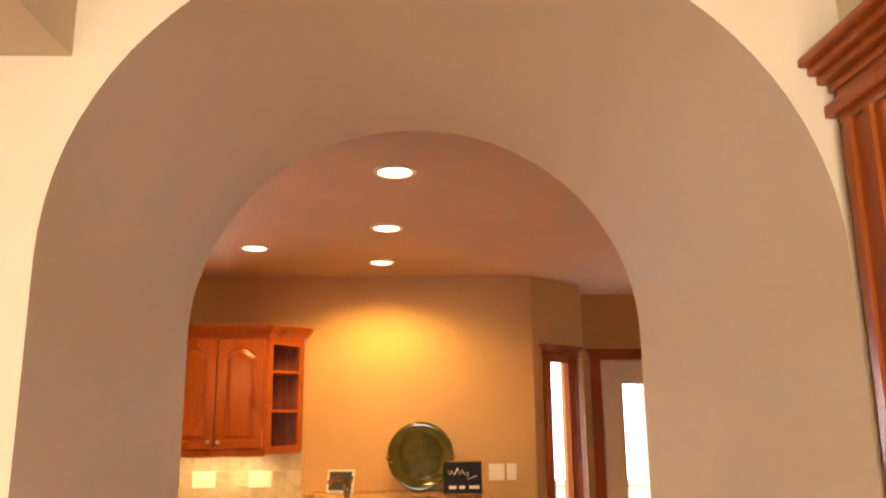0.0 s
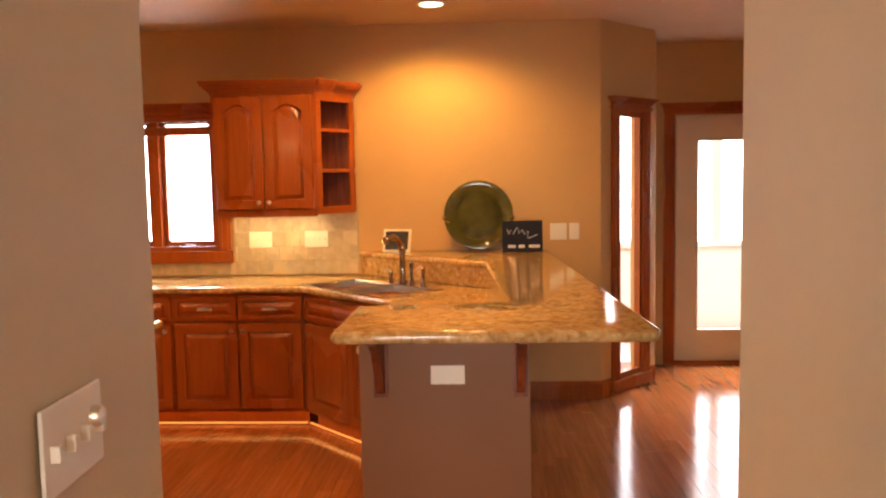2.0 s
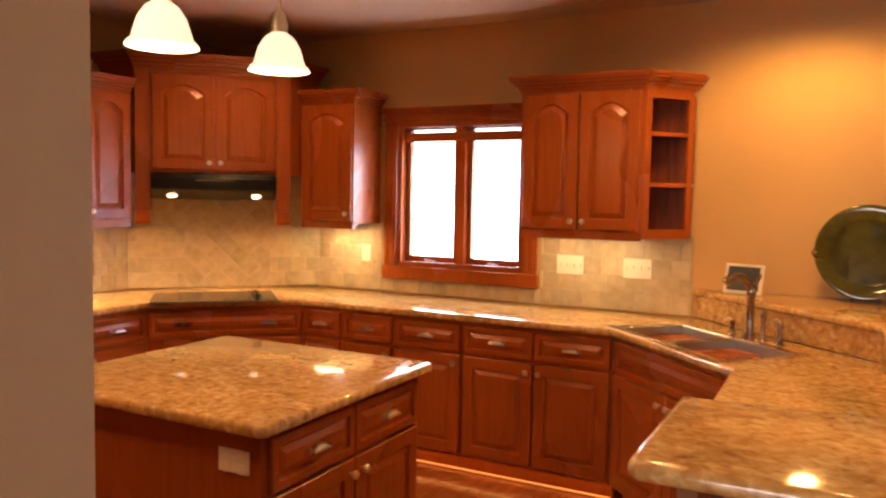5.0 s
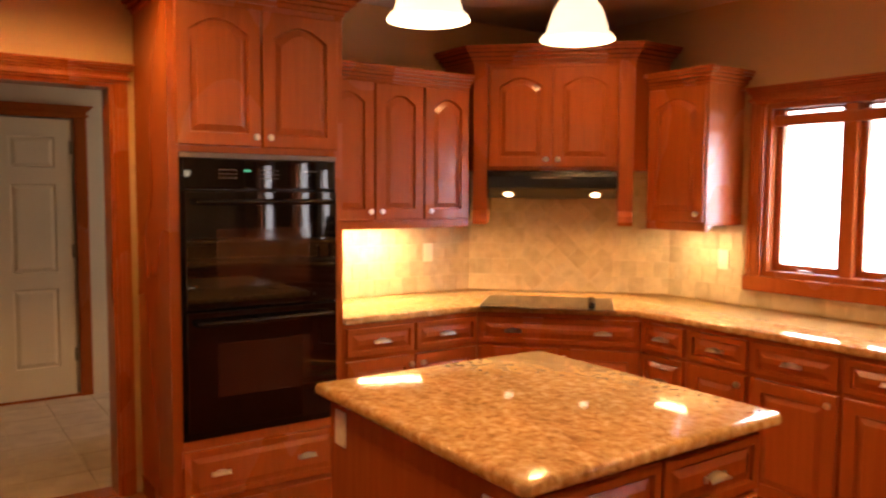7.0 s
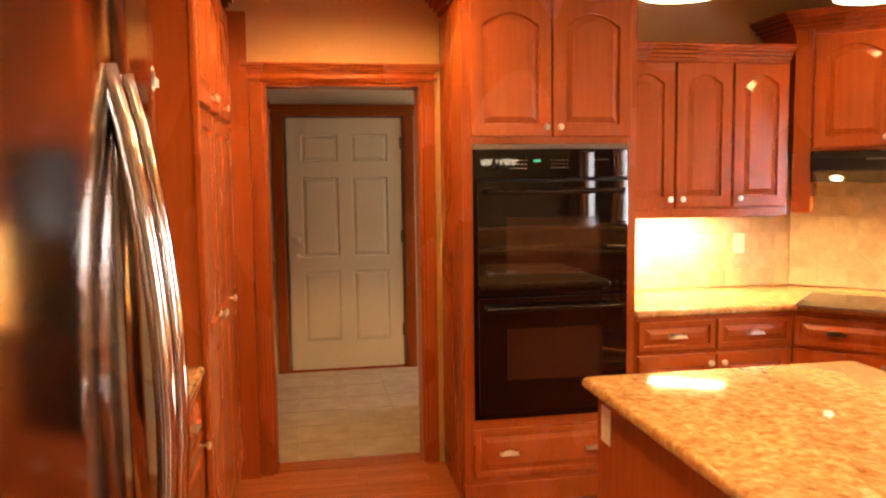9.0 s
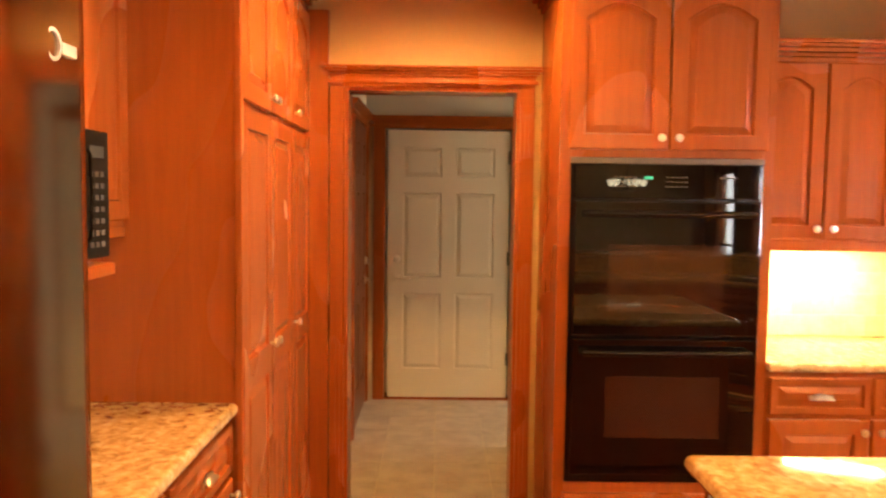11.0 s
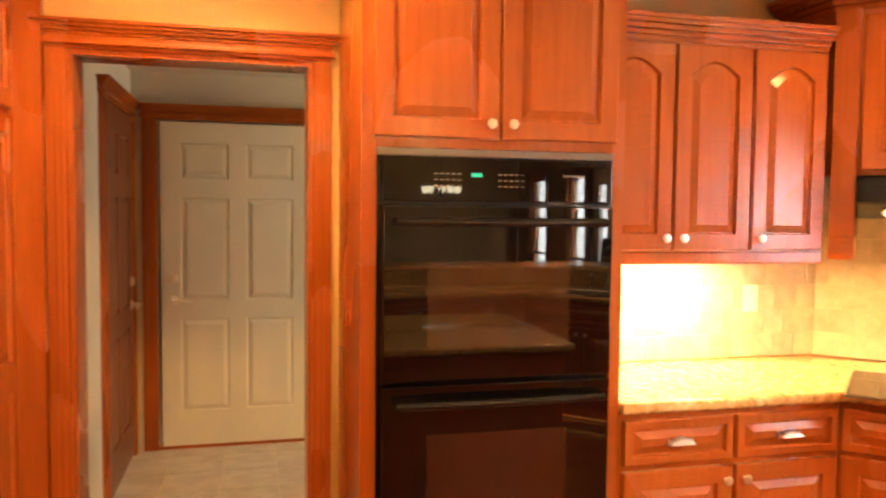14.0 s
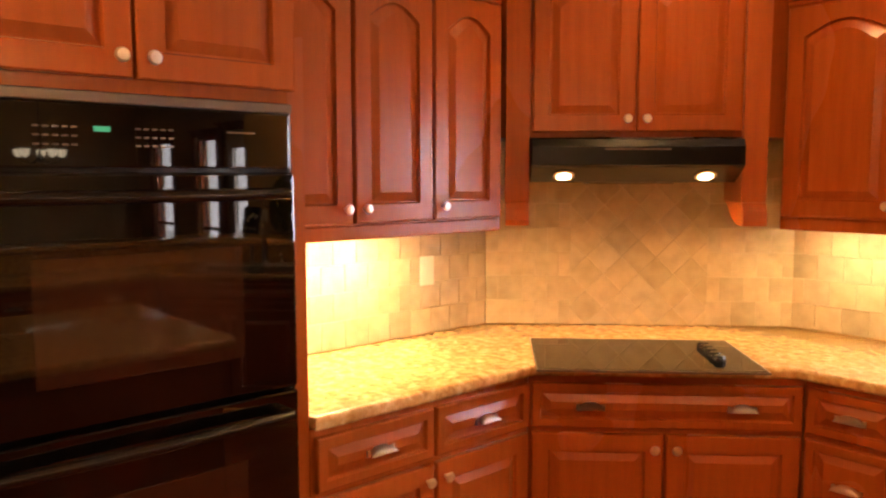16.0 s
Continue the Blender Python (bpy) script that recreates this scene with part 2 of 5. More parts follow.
def lathe(profile, n=24, axis="Z", bm=None, off=(0, 0, 0)):
    bm = bm or bmesh.new()
    rings = []
    for r, h in profile:
        ring = []
        for i in range(n):
            a = 2 * math.pi * i / n
            p = (r * math.cos(a), r * math.sin(a), h)
            if axis == "Y":
                p = (p[0], -p[2], p[1])
            if axis == "X":
                p = (p[2], p[0], p[1])
            ring.append(bm.verts.new(Vector(p) + Vector(off)))
        rings.append(ring)
    for a, b in zip(rings, rings[1:]):
        for i in range(n):
            bm.faces.new((a[i], a[(i + 1) % n], b[(i + 1) % n], b[i]))
    if profile[0][0] > 1e-4:
        bm.faces.new(rings[0][::-1])
    if profile[-1][0] > 1e-4:
        bm.faces.new(rings[-1])
    bmesh.ops.recalc_face_normals(bm, faces=bm.faces)
    return bm


def tube(pts, r, n=10, bm=None):
    bm = bm or bmesh.new()
    pts = [Vector(p) for p in pts]
    rings = []
    for i, p in enumerate(pts):
        d = (pts[min(i + 1, len(pts) - 1)] - pts[max(i - 1, 0)]).normalized()
        u = d.orthogonal().normalized() if i == 0 else (u - d * u.dot(d)).normalized()
        w = d.cross(u)
        rr = r[i] if isinstance(r, (list, tuple)) else r
        rings.append([bm.verts.new(p + rr * (math.cos(2 * math.pi * k / n) * u + math.sin(2 * math.pi * k / n) * w)) for k in range(n)])
    for a, b in zip(rings, rings[1:]):
        for k in range(n):
            bm.faces.new((a[k], a[(k + 1) % n], b[(k + 1) % n], b[k]))
    bm.faces.new(rings[0][::-1])
    bm.faces.new(rings[-1])
    bmesh.ops.recalc_face_normals(bm, faces=bm.faces)
    return bm


def mesh_of(name, bm, mat, smooth=False, crease=38):
    me = bpy.data.meshes.new(name)
    bm.to_mesh(me)
    bm.free()
    me.materials.append(mat)
    if smooth:
        me.polygons.foreach_set("use_smooth", [True] * len(me.polygons))
        me.set_sharp_from_angle(angle=radians(crease))
    return me


def part(name, bm, mat, parent, label="", m=None, smooth=False, crease=38):
    me = bm if isinstance(bm, bpy.types.Mesh) else mesh_of(name, bm, mat, smooth, crease)
    ob = new(name, me)
    ob.parent = parent
    if m is not None:
        ob.matrix_basis = m
    return tagged(ob, label)


def thing(name, label, category, m=None, group=""):
    ob = new(name)
    ob.empty_display_size = 0.1
    if m is not None:
        ob.matrix_basis = m
    return tagged(ob, label, category, group)


def solid(name, bm, mat, label, category, m=None, smooth=False, kind="", group=""):
    ob = new(name, mesh_of(name, bm, mat, smooth))
    if m is not None:
        ob.matrix_basis = m
    return tagged(ob, label, category, group, kind)


def structure(name, bm, mat, label, category, smooth=False):
    return solid(name, bm, mat, label, category, smooth=smooth, kind="structure")


def wall_strip(bm, p, q, thick, z0, z1, holes=()):
    """A wall from p to q, its thickness to the left of that way; holes: (from, to, bottom, top) along it."""
    p, q = Vector(p), Vector(q)
    d = (q - p).normalized()
    n = Vector((-d.y, d.x)) * thick
    cuts = sorted({0.0, (q - p).length, *[h[0] for h in holes], *[h[1] for h in holes]})
    for a, b in zip(cuts, cuts[1:]):
        spans = [(z0, z1)]
        for h in holes:
            if h[0] < (a + b) / 2 < h[1]:
                spans = [s for s in ((z0, h[2]), (h[3], z1)) if s[1] - s[0] > 1e-4]
        for s in spans:
            prism([tuple(p + d * a), tuple(p + d * b), tuple(p + d * b + n), tuple(p + d * a + n)], *s, bm=bm)
    return bm


# ---- structure ----
YN, XW = 5.93, -4.20
WIN = (-2.665, -1.755, 1.09, 2.04)
wn_bm = wall_strip(bmesh.new(), (XW - 0.15, YN), (0.95, YN), 0.15, 0, CEIL, [(WIN[0] - XW + 0.15, WIN[1] - XW + 0.15, WIN[2], WIN[3])])
structure("wall_north", wn_bm, WALL, "tan painted kitchen wall with a casement window", "wall")
structure("wall_west", wall_strip(bmesh.new(), (XW, YN), (XW, 1.2), -0.15, 0, CEIL, [(YN - 2.86, YN - 2.04, 0, 2.06)]), WALL, "tan painted wall with a cased doorway", "wall")
# angled bay wall with the sidelight, and the wall of the glazed doors
A, B, B2 = Vector((0.95, 5.93)), Vector((1.42, 6.40)), Vector((1.55, 6.93))
structure("wall_bay", wall_strip(bmesh.new(), A, B, 0.15, 0, CEIL, [(0.205, 0.575, 0.10, 2.03)]), WALL, "angled tan wall holding a narrow tall window", "wall")
structure("wall_bay_return", wall_strip(bmesh.new(), B, B2, 0.15, 0, CEIL), WALL, "short tan wall beside the double doors", "wall")
EAST = 6.3
DINING_WINDOWS = ((3.62, 4.22), (5.0, 5.7))
structure("wall_dining", wall_strip(bmesh.new(), B2, (EAST, 6.93), 0.15, 0, CEIL, [(0.15, 1.89, 0.0, 2.06)] + [(a - B2.x, b - B2.x, 0.62, 2.0) for a, b in DINING_WINDOWS]), WALL, "tan wall with white glazed double doors and windows", "wall")
structure("wall_east", wall_strip(bmesh.new(), (EAST, 6.93), (EAST, 1.15), 0.15, 0, CEIL), WALL, "plain tan wall of the dining side", "wall")

# thick arched passage
AX0, AX1, AY0, AY1, SPR = -0.442, 0.548, 1.03, 1.82, 1.785
NX0, NX1 = -0.397, 0.575  # the passage is a little wider at its entry side
bm = bmesh.new()
prism([(-0.685, AY0), (NX0, AY0), (AX0, AY1), (-0.685, AY1)], 0, CEIL, bm=bm)
prism([(NX1, AY0), (EAST, AY0), (EAST, AY1), (AX1, AY1)], 0, CEIL, bm=bm)
R, CX = (AX1 - AX0) / 2, (AX0 + AX1) / 2
N = 40
arc = [(CX - R * math.cos(math.pi * i / N), SPR + 0.96 * R * math.sin(math.pi * i / N)) for i in range(N + 1)]
for (xa, za), (xb, zb) in zip(arc, arc[1:]):
    q = [(xa, za), (xb, zb), (xb, CEIL), (xa, CEIL)]
    f = [bm.verts.new((NX0 + (x - AX0) * (NX1 - NX0) / (AX1 - AX0), AY0, z if z == CEIL else 1.80 + (z - SPR) * 0.94)) for x, z in q]
    g = [bm.verts.new((x, AY1, z)) for x, z in q]
    bm.faces.new(f)
    bm.faces.new(g[::-1])
    bm.faces.new((f[0], g[0], g[1], f[1]))
    bm.faces.new((f[2], g[2], g[3], f[3]))
bmesh.ops.remove_doubles(bm, verts=bm.verts, dist=1e-5)
bmesh.ops.recalc_face_normals(bm, faces=bm.faces)
structure("wall_arch", bm, ARCH, "thick cream plaster wall pierced by a round arch", "arch wall", smooth=True)
structure("wall_south", bx(XW, 1.05, 0, -0.685, 1.2, CEIL), WALL, "tan wall behind the refrigerator and pantry", "wall")
# entry hall behind the camera
structure("wall_hall_side_east", wall_strip(bmesh.new(), (0.598, AY0), (0.598, -3.0), 0.12, 0, 3.0, [(0.10, 0.94, 0, 1.965)]), ARCH, "cream hall wall with a wooden door", "wall")
structure("wall_hall_side_west", bx(-2.2, -3.0, 0, -2.08, AY0, 3.0), ARCH, "plain cream hall wall", "wall")
structure("wall_hall_end", bx(-2.2, -3.15, 0, 1.05, -3.0, 3.0), ARCH, "plain cream hall end wall", "wall")
structure("wall_hall_header", bx(-2.08, AY0, CEIL, 0.598, AY0 + 0.1, 3.0), ARCH, "cream wall above the arch", "wall")
structure("wall_hall_left", bx(-2.08, AY0, 0, -0.685, AY0 + 0.02, CEIL), ARCH, "cream hall wall beside the arch", "wall")
structure("hall_ceiling_soffit", bx(-2.08, -3.0, 2.055, -0.375, AY0, 3.0), ARCH, "dropped cream ceiling soffit in the hall", "soffit")
structure("ceiling_hall", bx(-2.2, -3.15, 3.0, 1.05, AY0 + 0.1, 3.1), ARCH, "plain cream hall ceiling", "ceiling")
# The last two lamps are unseen, added to brighten the refrigerator and pantry side.
LAMPS = [(-0.03, 3.31), (-0.10, 4.34), (-0.17, 5.35), (-0.94, 4.87), (-2.95, 4.75), (-1.9, 2.35), (-3.35, 2.5)]
structure("ceiling", bx(XW - 0.15, 1.05, CEIL, EAST + 0.15, 7.1, CEIL + 0.1), CEILING, "plain tan kitchen ceiling with recessed lamps", "ceiling")
# back hall
structure("wall_back_hall_end", wall_strip(bmesh.new(), (-6.38, 3.35), (-6.38, 1.2), -0.12, 0, 2.5, [(3.35 - 3.03, 3.35 - 2.08, 0, 2.06)]), CREAM, "cream back hall wall with a panelled door", "wall")
structure("wall_back_hall_north", bx(-5.28, 3.06, 0, XW - 0.15, 3.18, 2.5, bevel=0.006), CREAM, "cream back hall wall ending at a side opening", "wall")
structure("wall_side_passage_east", bx(-5.28, 3.185, 0, -5.16, 5.2, 2.5), CREAM, "cream wall of the side passage", "wall")
structure("wall_side_passage_west", bx(-6.5, 3.355, 0, -6.38, 5.2, 2.5), CREAM, "cream wall of the side passage", "wall")
structure("wall_side_passage_end", bx(-6.5, 5.2, 0, -5.16, 5.3, 2.5), CREAM, "cream end wall of the side passage", "wall")
structure("ceiling_side_passage", bx(-6.5, 3.3, 2.35, -5.16, 5.3, 2.45), CREAM, "plain side passage ceiling", "ceiling")
structure("floor_side_passage", bx(-6.5, 3.3, -0.12, -5.16, 5.3, 0), HALLTILE, "beige tile floor of the side passage", "tile floor")
structure("wall_back_hall_south", wall_strip(bmesh.new(), (-6.38, 1.93), (XW - 0.15, 1.93), -0.12, 0, 2.5, [(0.10, 0.95, 0, 2.06)]), CREAM, "cream back hall wall with a wooden door", "wall")
# Unseen block, added to stop outside light leaking round the back door.
structure("wall_back_light_block", bx(-6.66, 1.1, 0, -6.52, 3.4, 2.5), CREAM, "unseen backing that blocks light round the back door", "wall")
structure("ceiling_back_hall", bx(-6.5, 1.2, 2.35, XW - 0.15, 3.3, 2.45), CREAM, "plain back hall ceiling", "ceiling")
floor = structure("floor", bx(XW - 0.15, 1.05, -0.12, EAST + 0.15, 7.1, -0.014), CHERRY_DARK, "reddish oak strip floor with a satin sheen", "floor")
structure("floor_entry", bx(-2.2, -3.15, -0.12, 4.75, 1.05, 0), FLOOR_WOOD, "reddish oak hall floor", "floor")
hall_floor = structure("floor_back_hall", bx(-6.5, 1.2, -0.12, XW - 0.15, 3.299, -0.01), GROUT, "beige stone tile floor of the back hall", "tile floor")
structure("door_threshold", bx(XW - 0.15, 2.04, -0.014, XW - 0.02, 2.86, 0.006, bevel=0.004), FLOOR_WOOD, "oak threshold between wood and tile", "threshold")

# outside
structure("ground", bx(-80, 7.1, -0.35, 80, 90, -0.25), GROUND, "pale ground outside the windows", "ground")
structure("backdrop", bx(-30, 12.5, -0.25, 36, 12.7, 16), BACKDROP, "bright white overcast distance outside", "backdrop")


deck = thing("deck_railing", "pale painted low deck wall outside the doors", "railing", pose(0, 9.0, -0.25))
part("wall_panel", bx(0.4, 0, 0, 6.0, 0.12, 1.06), FENCE, deck)
part("cap_rail", bx(0.36, -0.04, 1.06, 6.04, 0.16, 1.11, bevel=0.006), FENCE, deck)
for k in range(4):
    part("post", bx(0.45 + 1.38 * k, -0.03, 0, 0.57 + 1.38 * k, 0.0, 1.06), FENCE, deck)
part("roof_post", bx(2.62, 0.02, 1.11, 2.72, 0.12, 3.4), FENCE, deck)


# ---- trims ----
def casing(name, length, h, m, sill=False, kind="door", w=0.09):
    """Stained wood casing round an opening of that length and height, standing on local -y; the opening starts at x=0."""
    ob = tagged(new(name), f"stained cherry wood casing round a {kind}", "casing", kind="structure")
    ob.matrix_basis = m
    t = 0.022
    for x in (-w, length):
        b = bx(x, -t, 0, x + w, 0, h, bevel=0.006)
        box(b, x + 0.02, -t - 0.006, 0, x + 0.03, -t + 0.004, h)
        box(b, x + w - 0.028, -t - 0.006, 0, x + w - 0.018, -t + 0.004, h)
        part("side_casing", b, CHERRY, ob)
    b = bx(-w, -t, h, length + w, 0, h + 0.078, bevel=0.004)
    box(b, -w - 0.012, -t - 0.012, h + 0.012, length + w + 0.012, 0, h + 0.03, bevel=0.004)
    for k in range(4):
        e = 0.006 + 0.011 * k
        box(b, -w - e, -t - e, h + 0.045 + 0.012 * k, length + w + e, 0, h + 0.057 + 0.012 * k, bevel=0.003)
    part("head_casing", b, CHERRY, ob)
    if sill:
        part("sill_casing", bx(-w - 0.01, -t - 0.012, -0.085, length + w + 0.01, 0, 0, bevel=0.006), CHERRY, ob)
    return ob


casing("trim_back_doorway", 0.82, 2.06, pose(XW, 2.04, 0, 0, 0, 90), kind="doorway", w=0.068)
# wooden jamb lining of the doorway
b = bx(XW - 0.155, 2.04, 0, XW + 0.004, 2.058, 2.06)
box(b, XW - 0.155, 2.842, 0, XW + 0.004, 2.86, 2.06)
box(b, XW - 0.155, 2.058, 2.042, XW + 0.004, 2.842, 2.06)
structure("trim_doorway_jamb", b, CHERRY, "stained wood jamb lining of the doorway", "jamb")
casing("trim_back_door", 0.95, 2.06, pose(-6.38, 2.08, 0, 0, 0, 90), kind="back hall door")
casing("trim_hall_closet", 0.85, 2.06, pose(-5.43, 1.93, 0, 0, 0, 180), kind="closet door")
casing("trim_entry_door", 0.84, 1.965, pose(0.598, AY0 - 0.10, 0, 0, 0, -90), kind="hall door")


def baseboard(name, p, q):
    """Along p to q, the room on the right of that way."""
    p, q = Vector(p), Vector(q)
    d = (q - p).normalized()
    n = Vector((d.y, -d.x)) * 0.016
    b = prism([tuple(p), tuple(q), tuple(q + n), tuple(p + n)], 0, 0.10)
    n2 = n * 0.6
    prism([tuple(p), tuple(q), tuple(q + n2), tuple(p + n2)], 0.10, 0.125, bm=b)
    structure(name, b, CHERRY, "stained cherry wood baseboard", "baseboard")


baseboard("baseboard_north", (0.42, YN), (0.95, YN))
baseboard("baseboard_bay", A, A + (B - A) * 0.16)
baseboard("baseboard_bay_end", A + (B - A) * 0.89, B)
baseboard("baseboard_west", (XW, 2.95 + 0.02), (XW, 2.965))
baseboard("baseboard_dining", (3.55, 6.93), (EAST, 6.93))
baseboard("baseboard_back_hall", (-5.27, 3.06), (XW - 0.15, 3.06))


# ---- doors and windows ----
def raised_panel(bm, x0, z0, x1, z1, y, arch=0.0, drop=0.012, lift=0.010, edge=0.035):
    """A field sunk by drop behind y with a raised bevelled panel in it, and the strips of the frame are up to the caller."""
    n = 10 if arch else 1
    def outline(e):
        top = []
        for i in range(n + 1):
            u = i / n
            x = x1 - e + (x0 - x1 + 2 * e) * u
            s = 2 * u - 1
            top.append((x, z1 - e - arch * (1 - math.cos(s * math.pi / 2)) if arch else z1 - e))
        return [(x0 + e, z0 + e), (x1 - e, z0 + e)] + top
    rings = [(0.0, y), (0.004, y + drop), (0.010, y + drop), (edge, y + drop - lift)]
    prev = None
    for e, yy in rings:
        ring = [bm.verts.new((x, yy, z)) for x, z in outline(e)]
        if prev:
            for i in range(len(ring)):
                j = (i + 1) % len(ring)
                bm.faces.new((prev[i], prev[j], ring[j], ring[i]))
        else:
            first = ring
        prev = ring
    bm.faces.new(prev)
    return first


def panel_front(w, h, t=0.020, stile=0.058, arch=0.0, panels=None):
    """A door or drawer front, facing -y, its back at y=0, with raised panels."""
    bm = bmesh.new()
    y = -t
    panels = panels or [(stile, stile, w - stile, h - stile, arch)]
    if len(panels) == 1:
        x0, z0, x1, z1, a = panels[0]
        inner = raised_panel(bm, x0, z0, x1, z1, y, a)
        n = len(inner) - 3
        outer = [(0.004, 0.004), (w - 0.004, 0.004)] + [(w - 0.004 + (0.008 - w) * i / n, h - 0.004) for i in range(n + 1)]
        front = [bm.verts.new((x, y, z)) for x, z in outer]
        back = [bm.verts.new((0 if x < w / 2 - 1e-6 and (i in (0, n + 2)) else w if i in (1, 2) else x, y + 0.004, 0 if i < 2 else h)) for i, (x, z) in enumerate(outer)]
        wall = [bm.verts.new((v.co.x, 0, v.co.z)) for v in back]
        k = len(outer)
        for i in range(k):
            j = (i + 1) % k
            bm.faces.new((inner[i], inner[j], front[j], front[i]))
            bm.faces.new((front[i], front[j], back[j], back[i]))
            bm.faces.new((back[i], back[j], wall[j], wall[i]))
        bm.faces.new(wall[::-1])
    else:
        xs = sorted({0.0, w, *[p[0] for p in panels], *[p[2] for p in panels]})
        zs = sorted({0.0, h, *[p[1] for p in panels], *[p[3] for p in panels]})
        for xa, xb in zip(xs, xs[1:]):
            for za, zb in zip(zs, zs[1:]):
                if not any(p[0] <= xa < p[2] - 1e-6 and p[1] <= za < p[3] - 1e-6 for p in panels):
                    bm.faces.new([bm.verts.new(c) for c in ((xa, y, za), (xb, y, za), (xb, y, zb), (xa, y, zb))])
        for x0, z0, x1, z1, a in panels:
            raised_panel(bm, x0, z0, x1, z1, y, a)
        bmesh.ops.remove_doubles(bm, verts=bm.verts, dist=1e-5)
        for q in (((0, 0), (w, 0)), ((w, 0), (w, h)), ((w, h), (0, h)), ((0, h), (0, 0))):
            (xa, za), (xb, zb) = q
            bm.faces.new([bm.verts.new(c) for c in ((xa, y, za), (xa, 0, za), (xb, 0, zb), (xb, y, zb))])
        bm.faces.new([bm.verts.new(c) for c in ((0, 0, 0), (0, 0, h), (w, 0, h), (w, 0, 0))])
        bmesh.ops.remove_doubles(bm, verts=bm.verts, dist=1e-5)
    bmesh.ops.recalc_face_normals(bm, faces=bm.faces)
    return bm


KNOB = mesh_of("knob", lathe([(0.004, 0), (0.006, 0.002), (0.005, 0.012), (0.013, 0.018), (0.016, 0.023), (0.013, 0.029), (0.0, 0.031)], 14, "Y"), NICKEL, True)
b = bmesh.new()
ROWS_C = 7
prev = None
for i in range(ROWS_C):
    a = math.pi * i / (ROWS_C - 1) / 2
    ring = [b.verts.new((0.045 * math.cos(math.pi * k / 10) * (0.75 + 0.25 * math.sin(a)), -0.024 * math.sin(a) - 0.001, 0.022 * math.cos(a) * (0.3 + 0.7 * math.sin(math.pi * k / 10)) - 0.008)) for k in range(11)]
    if prev:
        for k in range(10):
            b.faces.new((prev[k], prev[k + 1], ring[k + 1], ring[k]))
    prev = ring
box(b, -0.046, -0.006, -0.012, -0.036, 0.0, 0.006)
box(b, 0.036, -0.006, -0.012, 0.046, 0.0, 0.006)
bmesh.ops.solidify(b, geom=b.faces[:], thickness=0.002)
CUP = mesh_of("handle", b, NICKEL, True)


def door_on(cab, x, z, w, h, knob, arch=0.0, y=0.0, mat=None, panels=None, low=True):
    d = part("door", panel_front(w, h, arch=arch, panels=panels), mat or CHERRY, cab, m=pose(x, y, z), smooth=True, crease=13)
    if knob:
        kx = 0.03 if knob == "L" else w - 0.03
        kz = 0.045 if low else h - 0.045
        if isinstance(low, float):
            kz = low
        part("knob", KNOB, None, d, "round brushed nickel knob", pose(kx, -0.02, kz))
    return d


def drawer_on(cab, x, z, w, h, handles=1, y=0.0):
    d = part("drawer", panel_front(w, h, stile=0.028), CHERRY, cab, m=pose(x, y, z))
    for k in range(handles):
        hx = w / 2 if handles == 1 else w * (0.22 + 0.56 * k)
        part("handle", CUP, None, d, "nickel cup pull", pose(hx, -0.02, h / 2))
    return d


def body(cab, w, d, z0, z1, toe=0.0, mat=None):
    b = bx(0, 0, z0, w, d, z1)
    if toe:
        box(b, 0, 0.07, 0, w, d, z0)
    part("body", b, mat or CHERRY, cab)


def crown(cab, w, d, z, left=True, right=True, proj=0.06, h=0.085):
    """Stepped crown moulding round the top of a cabinet."""
    b = bmesh.new()
    for k, (e, za, zb) in enumerate(((0.008, 0, 0.2), (0.02, 0.2, 0.4), (0.038, 0.4, 0.62), (0.054, 0.62, 0.8), (0.062, 0.8, 1.0))):
        e = e * proj / 0.062
        box(b, -e if left else 0, -e, z + za * h, w + e if right else w, d, z + zb * h, bevel=0.003)
    part("crown_moulding", b, CHERRY, cab)


def base_cabinet(m, w, layout, label, d=0.60, mirror=False):
    """layout: 'drawer+door', 'two', 'drawers'."""
    c = thing("base_cabinet", label, "cabinet", m, "base cabinets")
    body(c, w, d, 0.10, 0.872, 0.1)
    g = 0.012
    if layout == "one":
        drawer_on(c, g, 0.70, w - 2 * g, 0.15)
        door_on(c, g, 0.125, w - 2 * g, 0.555, "L" if mirror else "R", low=False)
    elif layout == "two":
        h = (w - 3 * g) / 2
        for i in range(2):
            drawer_on(c, g + i * (h + g), 0.70, h, 0.15)
            door_on(c, g + i * (h + g), 0.125, h, 0.555, "LR"[1 - i], low=False)
    elif layout == "cook":
        drawer_on(c, g, 0.70, w - 2 * g, 0.15, 2)
        h = (w - 3 * g) / 2
        for i in range(2):
            door_on(c, g + i * (h + g), 0.125, h, 0.555, "LR"[1 - i], low=False)
    elif layout == "sink":
        part("false_front", panel_front(w - 2 * g, 0.15, stile=0.028), CHERRY, c, m=pose(g, 0, 0.70))
        h = (w - 3 * g) / 2
        for i in range(2):
            door_on(c, g + i * (h + g), 0.125, h, 0.555, "LR"[1 - i], low=False)
    elif layout == "three":
        for z, h in ((0.70, 0.15), (0.42, 0.26), (0.125, 0.275)):
            drawer_on(c, g, z, w - 2 * g, h)
    return c


